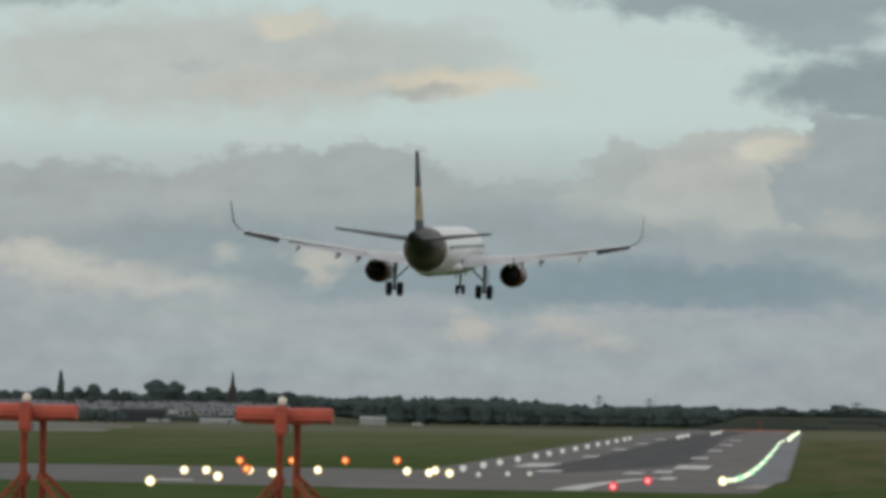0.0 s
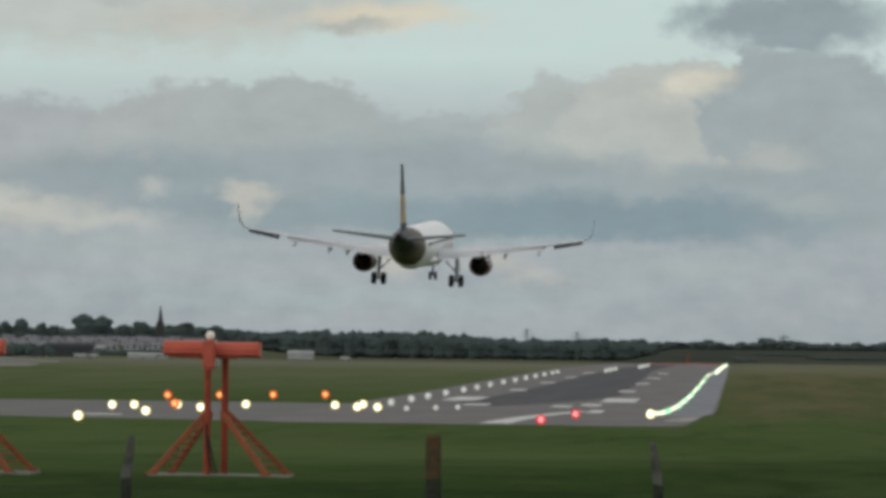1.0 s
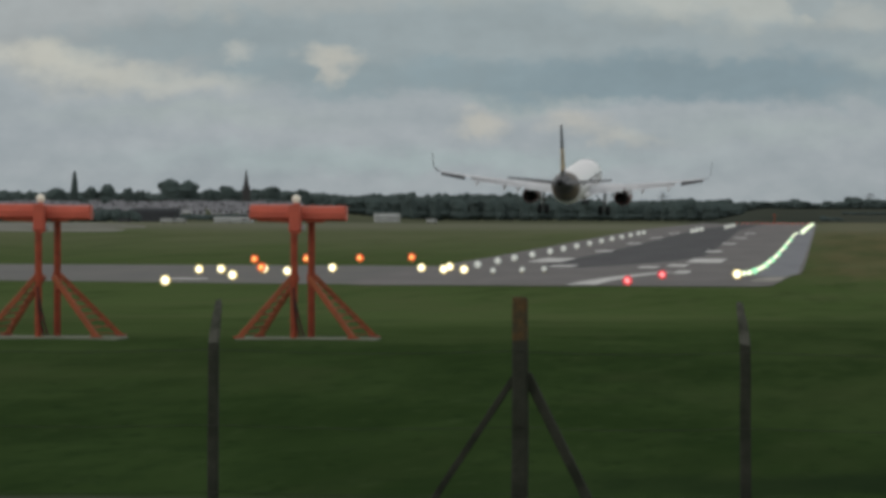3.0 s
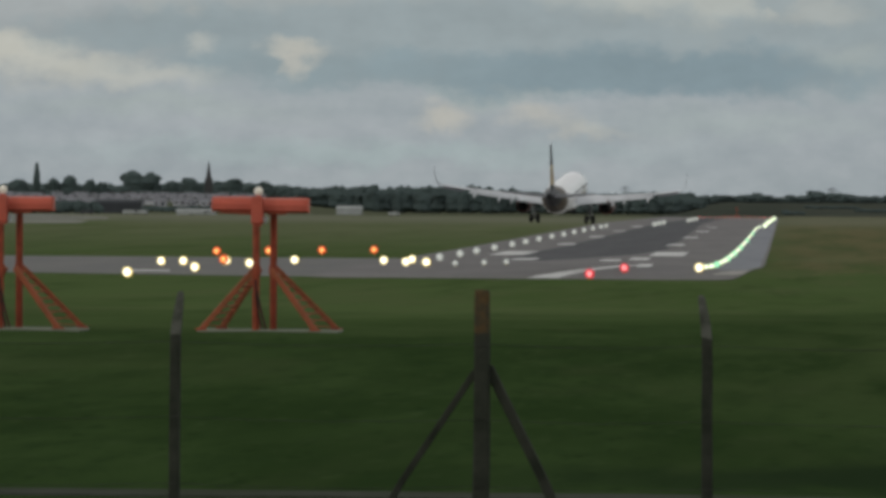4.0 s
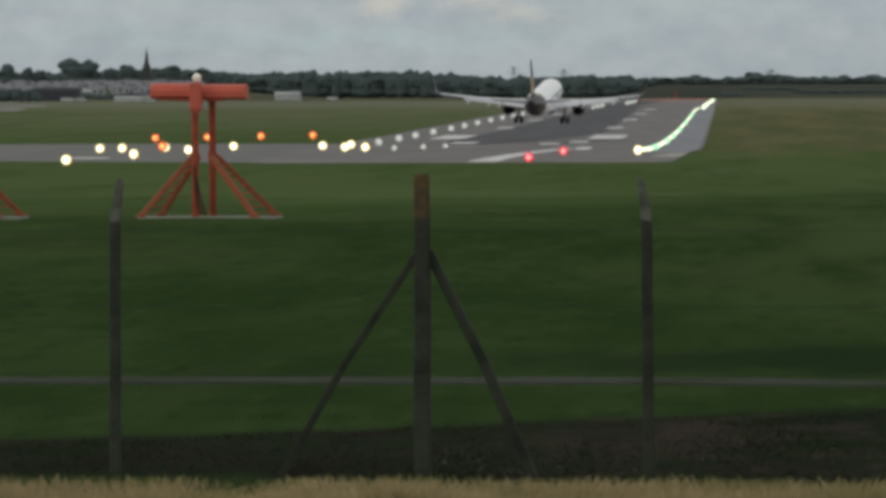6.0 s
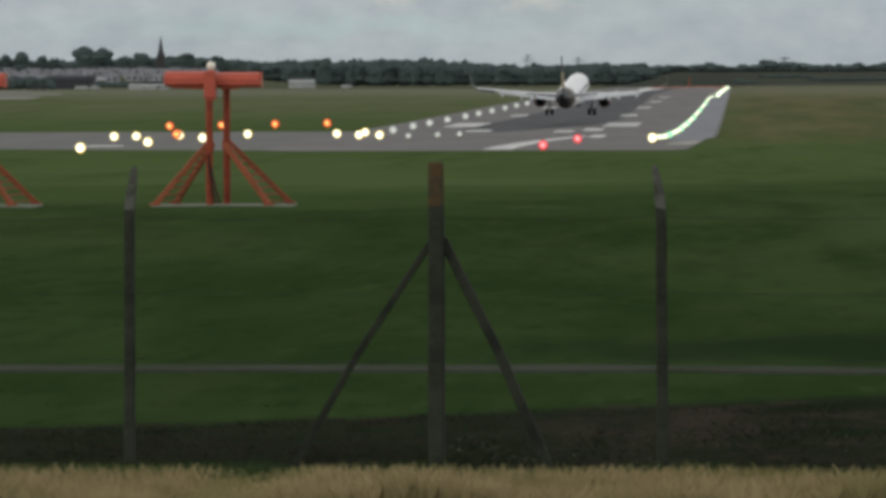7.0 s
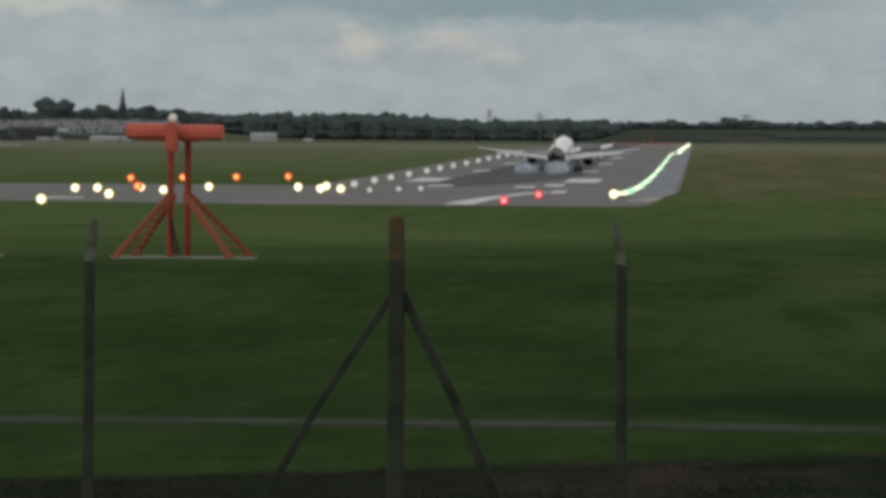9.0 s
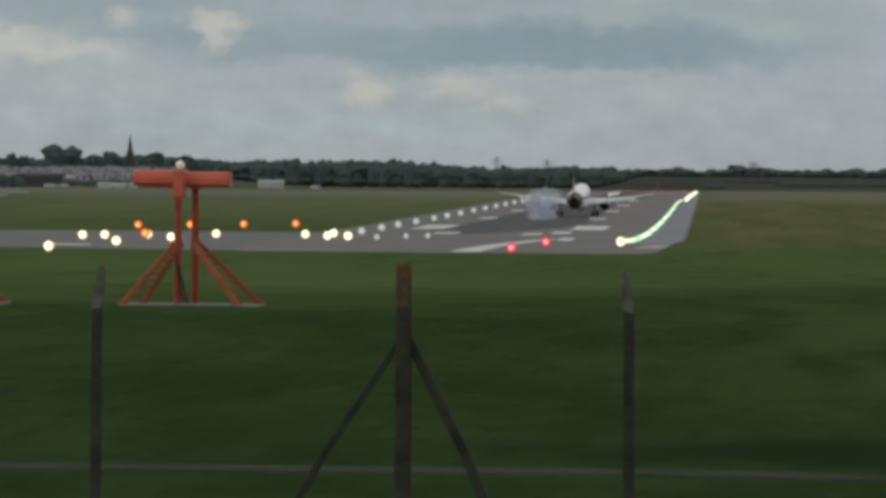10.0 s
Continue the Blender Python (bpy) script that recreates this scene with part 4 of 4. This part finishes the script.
def church(x, y):
    z = land(x, y)
    c = new("church")
    bm = bmesh.new()
    box(bm, (0, 0, 5), (4.6, 4.6, 10), bevel=0.1)
    part("tower", bm, STONE, c)
    bm = bmesh.new()
    bmesh.ops.create_cone(bm, cap_ends=True, segments=8, radius1=2.0, radius2=0.12, depth=12.6, matrix=Matrix.Translation((0, 0, 16.2)))
    part("spire", bm, STONE, c, "tall pointed stone spire")
    for sx in (-1, 1):
        for sy in (-1, 1):
            bm = bmesh.new()
            bmesh.ops.create_cone(bm, cap_ends=True, segments=4, radius1=0.5, radius2=0.05, depth=2.4, matrix=Matrix.Translation((sx * 1.9, sy * 1.9, 11.1)))
            part("pinnacle", bm, STONE, c)
    c.matrix_basis = pose(x, y, 10.4 + 57 / 8430 * y - 22.5)
    tagged(c, "dark stone church tower with a pointed spire", "church")


church(at_dir(-1032, 2930), 2930)


def house(seed):
    rnd = random.Random(seed)
    w, d, h, r = rnd.uniform(5, 9), rnd.uniform(6, 8), rnd.uniform(1.8, 2.8), rnd.uniform(1.5, 2.4)
    hs = new("house")
    bm = bmesh.new()
    box(bm, (0, 0, h / 2 - 0.6), (w, d, h + 1.2))
    part("wall", bm, RENDERED, hs)
    bm = bmesh.new()
    ring = [(-w / 2 - 0.3, -d / 2 - 0.4, h - 0.1), (-w / 2 - 0.3, d / 2 + 0.4, h - 0.1), (-w / 2 - 0.3, 0, h + r)]
    loft(bm, [ring, [(-p[0], p[1], p[2]) for p in ring]])
    roof = part("roof", bm, SLATE, hs)
    bm = bmesh.new()
    box(bm, (w * 0.3, 0.6, h + r), (0.7, 0.7, 1.8))
    part("chimney", bm, STONE, roof)
    n = max(2, int(w / 3.2))
    for i in range(n):
        bm = bmesh.new()
        box(bm, (-w / 2 + w * (i + 0.5) / n, -d / 2 - 0.02, h * 0.55), (1.2, 0.1, 1.2))
        part("window", bm, GLASS_DARK, hs)
    return tagged(hs, "pale rendered house with a grey pitched roof in the town", "house", "town houses")


def town():
    rnd = random.Random(21)
    kinds = [house(40 + i) for i in range(5)]
    used = set()
    for row, y in enumerate((2520, 2580, 2640, 2700, 2760, 2820, 2870)):
        u = -1470 + rnd.uniform(0, 30)
        while u < -940:
            yy = y + rnd.uniform(-14, 14)
            x = at_dir(u, yy)
            k = rnd.randrange(5)
            m = pose(x, yy, land(x, yy), 0, 0, rnd.choice((0, 0, 90, 8, -12)))
            if k not in used:
                used.add(k)
                kinds[k].matrix_basis = m
            else:
                copy_thing(kinds[k], m)
            u += rnd.uniform(18, 44)


town()


def long_building(name, u0, u1, y, tall, material, roof_material, label, category, curved=False):
    x0, x1 = at_dir(u0, y), at_dir(u1, y)
    w = x1 - x0
    b = new(name)
    bm = bmesh.new()
    box(bm, (0, 0, tall * 0.35 - 0.5), (w, 9, tall * 0.7 + 1))
    part("wall", bm, material, b)
    bm = bmesh.new()
    n = 8
    ring = [(0, 4.7 * math.cos(math.pi * i / n), tall * 0.69 + tall * 0.33 * math.sin(math.pi * i / n)) for i in range(n + 1)]
    loft(bm, [[(-w / 2 - 0.2, p[1], p[2]) for p in ring], [(w / 2 + 0.2, p[1], p[2]) for p in ring]])
    part("roof", bm, roof_material, b)
    bm = bmesh.new()
    box(bm, (w * 0.2, -4.53, tall * 0.3), (w * 0.25, 0.1, tall * 0.55))
    part("door", bm, roof_material, b)
    b.matrix_basis = pose((x0 + x1) / 2, y, land((x0 + x1) / 2, y))
    return tagged(b, label, category)


long_building("hangar", -1232, -1152, 2240, 6.5, DARK_SHEET, DARK_SHEET, "long dark sheet-metal hangar at the airfield's edge", "hangar")
long_building("store_shed", -1088, -1020, 2190, 2.6, SHEET, SHEET, "low white sheet-metal store at the airfield's edge", "shed")
long_building("field_shed", -802, -758, 2330, 4.2, SHEET, SHEET, "small pale shed with a rounded roof before the woods", "shed")


def van(x, y, material, label, long):
    v = new("van")
    bm = bmesh.new()
    box(bm, (0, 0, 1.25), (long, 1.9, 1.6), bevel=0.2)
    part("body", bm, material, v)
    bm = bmesh.new()
    box(bm, (long * 0.42, 0, 1.6), (long * 0.2, 1.92, 0.6), bevel=0.05)
    part("windscreen", bm, GLASS_DARK, v)
    for sx in (-0.32, 0.32):
        for sy in (-0.85, 0.85):
            bm = bmesh.new()
            tube(bm, (sx * long, sy - 0.1, 0.35), (sx * long, sy + 0.1, 0.35), 0.36, n=14)
            part("wheel", bm, TYRE, v)
    v.matrix_basis = pose(x, y, land(x, y))
    tagged(v, label, "van", "parked vehicles")


for u, y, mat, label, long in ((-1172, 2150, SHEET, "white van parked by the hangar", 7.0), (-1150, 2155, SHEET, "white van parked by the hangar", 5.0), (-1050, 2150, SHEET, "white lorry parked by the store", 9.0),
                               (-1250, 2150, DARK_SHEET, "dark van parked by the hangar", 6.0), (-700, 2180, SHEET, "pale van on the field edge", 5.0)):
    van(at_dir(u, y), y, mat, label, long)


def pylon(u, top, y):
    x = at_dir(u, y)
    z = land(x, y)
    tall = 10.4 + top / 8430 * y - z
    p = new("electricity_pylon")
    for sx in (-1, 1):
        for sy in (-1, 1):
            bm = bmesh.new()
            beam(bm, (sx * 2.6, sy * 2.6, 0), (sx * 0.5, sy * 0.5, tall), 0.3)
            part("leg", bm, PYLON, p)
    for h, w in ((0.72, 4.6), (0.83, 5.6), (0.94, 3.6)):
        bm = bmesh.new()
        box(bm, (0, 0, tall * h), (2 * w, 0.4, 0.4))
        part("cross_arm", bm, PYLON, p)
    for i in range(6):
        a, b = i / 6, (i + 1) / 6
        bm = bmesh.new()
        for s in (-1, 1):
            beam(bm, (s * (2.6 - 2.1 * a), -2.6 + 2.1 * a, tall * a), (-s * (2.6 - 2.1 * b), -2.6 + 2.1 * b, tall * b), 0.18)
        part("brace", bm, PYLON, p)
    p.matrix_basis = pose(x, y, z)
    tagged(p, "grey lattice electricity pylon above the woods", "pylon", "pylons")


pylon(-379, 22, 3900)
pylon(-290, 17, 4300)
pylon(75, 16, 4300)


def far_mast(u, y, tall):
    """A slim red and white mast with a short crossbar beyond the runway's end."""
    m = new("obstruction_mast")
    bm = bmesh.new()
    tube(bm, (0, 0, -0.3), (0, 0, tall), 0.35, 0.16, n=8)
    part("pole", bm, ORANGE_DARK, m)
    bm = bmesh.new()
    box(bm, (0, 0, tall * 0.8), (1.6, 0.3, 0.3), bevel=0.04)
    part("crossbar", bm, ORANGE_DARK, m)
    x = at_dir(u, y)
    m.matrix_basis = pose(x, y, land(x, y))
    tagged(m, "slim dull orange mast beyond the runway's far end", "mast")


far_mast(-93, 2330, 5.0)


# ---- airliner ----
def airliner():
    """A twin-engined airliner; its origin lies between the main wheels on the ground, the nose towards +y."""
    jet = new("airliner")
    # body: sections from nose to tail (y, half width, half height, height of the centre)
    body = [(23.4, 0.12, 0.12, 3.35), (23.0, 0.55, 0.5, 3.4), (22.0, 1.05, 1.0, 3.55), (20.4, 1.6, 1.6, 3.75), (18.4, 1.9, 1.98, 3.88), (16.5, 1.975, 2.07, 3.9),
            (0, 1.975, 2.07, 3.9), (-8.0, 1.975, 2.07, 3.9), (-11.0, 1.86, 1.92, 4.05), (-11.7, 1.79, 1.84, 4.12)]
    bm = bmesh.new()
    loft(bm, [hoop(y, a, b, c) for y, a, b, c in body])
    part("fuselage", bm, WHITE, jet, "white painted fuselage", smooth=True)
    bm = bmesh.new()
    loft(bm, [hoop(y, a, b, c) for y, a, b, c in ((-11.6, 1.8, 1.85, 4.11), (-13.0, 1.62, 1.64, 4.3), (-15.1, 1.25, 1.27, 4.6), (-15.5, 1.18, 1.2, 4.66))])
    part("rear_band", bm, TAN, jet, "tan painted rear fuselage band", smooth=True)
    bm = bmesh.new()
    loft(bm, [hoop(y, a, b, c) for y, a, b, c in ((-15.4, 1.2, 1.22, 4.645), (-16.2, 1.05, 1.07, 4.75), (-17.4, 0.86, 0.87, 4.92), (-18.6, 0.68, 0.68, 5.05), (-20.2, 0.45, 0.44, 5.18), (-21.2, 0.28, 0.28, 5.24))])
    part("tail_cone", bm, CHARCOAL, jet, "charcoal painted tail cone", smooth=True)
    bm = bmesh.new()
    tube(bm, (0, -21.1, 5.2), (0, -21.35, 5.24), 0.22, n=12)
    part("exhaust_pipe", bm, EXHAUST, jet)
    bm = bmesh.new()
    loft(bm, [hoop(y, a, b, 2.58) for y, a, b in ((7.5, 0.6, 0.2), (6, 1.9, 0.6), (2, 2.2, 0.75), (-2, 2.1, 0.7), (-5, 1.2, 0.3))])
    part("belly_fairing", bm, WHITE, jet, smooth=True)
    for i in range(36):
        y = 17 - i * 0.78
        for s in (-1, 1):
            bm = bmesh.new()
            box(bm, (s * 1.93, y, 4.32), (0.06, 0.22, 0.3), bevel=0.02)
            part("cabin_window", bm, CABIN_GLASS, jet)
    # wings
    for s in (-1, 1):
        bm = bmesh.new()
        secs = [(1.5, 6.6, 6.6, 3.2, 0.4), (6.2, 3.6, 4.0, 3.55, 0.24), (11.3, 0.6, 2.7, 4.2, 0.15), (16.3, -2.2, 1.6, 5.0, 0.09)]
        loft(bm, [foil(s * x, y, c, z, t) for x, y, c, z, t in secs])
        wing = part("wing", bm, WING, jet, smooth=False)
        bm = bmesh.new()
        sh = [(16.3, -2.2, 1.6, 5.0, 0.06), (16.75, -2.6, 1.4, 5.15, 0.05), (17.15, -3.1, 1.15, 5.75, 0.045), (17.36, -3.9, 0.6, 7.5, 0.035)]
        loft(bm, [foil(s * x, y, c, z, t) for x, y, c, z, t in sh])
        part("winglet", bm, WINGLET, jet, "grey upturned winglet")
        # flaps hang down behind the wing
        for a, b in (((2.0, 0.1, 1.6, 3.22), (6.2, -0.25, 1.2, 3.54)), ((6.4, -0.3, 1.1, 3.56), (12.6, -2.0, 0.8, 4.3))):
            bm = bmesh.new()
            loft(bm, [foil(s * x, y, c, z, 0.09, tilt=0.36) for x, y, c, z in (a, b)])
            part("flap", bm, WING, jet)
        # the drooped aileron's shadowed face is given as a dark colour
        bm = bmesh.new()
        loft(bm, [foil(s * x, y, c, z, 0.12, tilt=0.35) for x, y, c, z in ((13.4, -2.1, 0.95, 4.43), (16.2, -3.3, 0.75, 4.95))])
        part("aileron", bm, DARK_WING, jet, "drooped aileron with its shade in the dark colour")
        for x, y, z in ((6.9, -0.4, 3.2), (8.6, -0.9, 3.42), (11.9, -2.0, 3.9)):
            bm = bmesh.new()
            loft(bm, [hoop(y + dy, a, b, z + dz, s * x, 10) for dy, a, b, dz in ((2.2, 0.05, 0.06, 0.15), (1.2, 0.16, 0.24, 0.0), (-0.6, 0.18, 0.28, -0.2), (-1.6, 0.04, 0.06, -0.5))])
            part("flap_track_fairing", bm, WING, jet, smooth=True)
        # engines
        ex, ez = s * 5.75, 2.05
        bm = bmesh.new()
        loft(bm, [hoop(y, r, r, ez, ex, 24) for y, r in ((7.2, 0.88), (7.1, 0.98), (6.2, 1.07), (4.6, 1.08), (3.0, 0.98), (2.3, 0.9), (2.32, 0.83), (4.0, 0.8))], close=True)
        engine = part("engine", bm, NACELLE, jet, "dark red engine nacelle with a sooty exhaust", smooth=True)
        bm = bmesh.new()
        loft(bm, [hoop(y, r, r, ez, ex, 20) for y, r in ((4.0, 0.7), (2.0, 0.62), (1.3, 0.45), (1.32, 0.38), (0.7, 0.1))])
        part("exhaust_cone", bm, EXHAUST, engine, "sooty exhaust cone", smooth=True)
        bm = bmesh.new()
        loft(bm, [[(ex - 0.15, y, z), (ex + 0.15, y, z), (ex + 0.15, y, z2), (ex - 0.15, y, z2)] for y, z, z2 in ((5.4, 3.5, 3.1), (2.2, 3.55, 2.7), (0.8, 3.4, 2.85))])
        part("pylon", bm, WING, engine)
        # tailplane
        bm = bmesh.new()
        loft(bm, [foil(s * x, y, c, z, t) for x, y, c, z, t in ((0.6, -16.2, 4.0, 4.95, 0.26), (6.2, -19.8, 1.6, 5.6, 0.12))])
        part("tailplane", bm, DARK_WING, jet, "dark grey tailplane half")
        # main gear
        gx = s * 3.795
        bm = bmesh.new()
        tube(bm, (gx, 0.1, 3.1), (gx, 0, 0.58), 0.14, n=12)
        tube(bm, (gx - s * 0.1, 0.5, 2.6), (gx, 0.05, 1.2), 0.07, n=8)
        tube(bm, (gx - s * 1.1, 0.1, 2.5), (gx, 0.05, 1.4), 0.07, n=8)
        gear = part("main_gear_leg", bm, STRUT, jet)
        bm = bmesh.new()
        box(bm, (gx + s * 0.28, 0.1, 1.85), (0.06, 0.9, 1.3), bevel=0.02)
        part("gear_door", bm, WING, gear)
        bm = bmesh.new()
        tube(bm, (gx - 0.55, 0, 0.58), (gx + 0.55, 0, 0.58), 0.09, n=10)
        part("axle", bm, STRUT, gear)
        for k in (-1, 1):
            w = wheel(0.6, 0.46)
            w.parent = gear
            w.matrix_basis = pose(gx + k * 0.47, 0, 0.58)
    # nose gear
    bm = bmesh.new()
    tube(bm, (0, 16.6, 2.2), (0, 16.9, 0.5), 0.1, n=10)
    tube(bm, (0, 17.6, 2.1), (0, 16.85, 1.1), 0.05, n=8)
    nose = part("nose_gear_leg", bm, STRUT, jet)
    for s in (-1, 1):
        bm = bmesh.new()
        box(bm, (s * 0.42, 17.0, 1.65), (0.05, 1.5, 0.6), bevel=0.02)
        part("gear_door", bm, WHITE, nose)
        w = wheel(0.42, 0.28)
        w.parent = nose
        w.matrix_basis = pose(s * 0.26, 16.9, 0.42)
    # fin: dark foot, gold middle, dark head
    def fin_at(h):
        s = (h - 5.7) / 6.5
        return (-13.4 - 5.9 * s, 6.0 - 4.0 * s, 0.3 - 0.16 * s)
    for a, b, mat, name, label in ((5.3, 6.5, CHARCOAL, "fin_root", "charcoal foot of the tail fin"), (6.5, 9.2, GOLD, "fin_panel", "gold painted middle of the tail fin"), (9.2, 12.05, CHARCOAL, "fin_tip", "charcoal head of the tail fin")):
        bm = bmesh.new()
        rings = []
        for h in (a, b):
            y, c, t = fin_at(h)
            rings.append([(p[2] - 0, p[1], h) for p in foil(0, y, c, 0, t * 0.55)])
        loft(bm, rings)
        part(name, bm, mat, jet, label)
    return tagged(jet, "white twin-engined airliner with charcoal and gold tail, wheels down", "airliner")


def wheel(r, w):
    bm = bmesh.new()
    prof = [(-w / 2, r * 0.55), (-w / 2, r * 0.86), (-w * 0.36, r * 0.97), (0, r), (w * 0.36, r * 0.97), (w / 2, r * 0.86), (w / 2, r * 0.55)]
    loft(bm, [[(x, q * math.cos(2 * math.pi * i / 20), q * math.sin(2 * math.pi * i / 20)) for i in range(20)] for x, q in prof])
    return part("wheel", bm, TYRE, smooth=True)


AIRLINER = airliner()


# ---- tyre smoke ----
def smoke_puff(seed, r):
    bm = bmesh.new()
    bmesh.ops.create_icosphere(bm, subdivisions=3, radius=r)
    for v in bm.verts:
        n = v.co.normalized()
        v.co = n * r * (1 + 0.35 * noise.noise(n * 1.6 + Vector((seed, 0, 0))) + 0.15 * noise.noise(n * 4 + Vector((0, seed, 0))))
        v.co.z *= 0.7
    ob = part("smoke_puff", bm, SMOKE, smooth=True)
    return tagged(ob, "thin grey white puff of tyre smoke over the runway", "smoke", "tyre smoke")


PUFFS = []
_r = random.Random(77)
for i in range(26):
    PUFFS.append((smoke_puff(i * 3.7, _r.uniform(1.0, 2.2)), i, _r.uniform(-1, 1), _r.uniform(-1, 1), _r.uniform(0, 1)))


# ---- what moves ----
def motions():
    ts = [0, 1, 2, 2.5, 4.5, 5.5, 7.5, 8.2, 8.6, 9.5, 10]
    xs = [-31.6, -31.6, -31.6, -31.5, -31.0, -30.6, -30.2, -29.8, -29.5, -29.0, -28.6]
    zs = [19.5, 15.7, 12.2, 10.4, 5.6, 3.8, 1.1, 0.3, 0.3, 0.42, 0.46]
    pitch = [2.3, 2.7, 3.1, 3.4, 4.3, 4.6, 4.9, 4.8, 4.6, 4.0, 3.4]
    yaw = [1.7, 1.3, 1.5, 1.7, 2.4, 2.8, 2.2, 1.8, 1.6, 1.3, 1.2]
    bank_ = [1.6, 1.6, 1.5, 1.5, 1.0, 0.8, 0.3, 0.2, 0.2, 0.3, 0.3]
    rows = []
    for t in ts:
        y = 400 + 63.5 * t if t <= 8 else 400 + 63.5 * 8 + 62 * (t - 8) - 2 * (t - 8) ** 2
        i = ts.index(t)
        rows.append((t, pose(xs[i], y, zs[i], pitch[i], bank_[i], -yaw[i])))
    walk(AIRLINER, rows)
    # smoke wells up where the wheels touch, then drifts off to the left as it thins
    for ob, i, a, b, c in PUFFS:
        side = -1 if i % 2 else 1
        begin = 8.2 + 0.45 * (i / len(PUFFS))
        y0 = 400 + 63.5 * begin - 1 + 3 * b
        x0 = -29.8 + side * 3.8 + 0.8 * a
        sink = -3.4
        # all puffs gather into one cloud left of the wheels' track
        xa = x0 - 1.0 - (2.6 if side > 0 else 0.6)
        xb = -33.6 + 3.0 * a + 0.5 * side
        xc = -33.4 + 1.9 * a
        out = [(0, pose(x0, y0, sink, 0, 0, 40 * a)), (begin - 0.05, pose(x0, y0, sink, 0, 0, 40 * a)),
               (begin + 0.12, pose(x0 - 0.3, y0 + 1.5, 0.5 + 0.3 * c, 0, 0, 40 * a + 10)),
               (9.1, pose(xa, y0 + 4, 0.7 + 0.9 * c, 10 * b, 0, 40 * a + 30)),
               (9.5, pose(xb, y0 + 6, 0.9 + 1.7 * c, 14 * b, 0, 40 * a + 40)),
               (10.0, pose(xc, y0 + 8, 0.9 + 5.6 * c * (0.75 + 0.25 * b), 20 * b, 0, 40 * a + 50))]
        walk(ob, out)


motions()
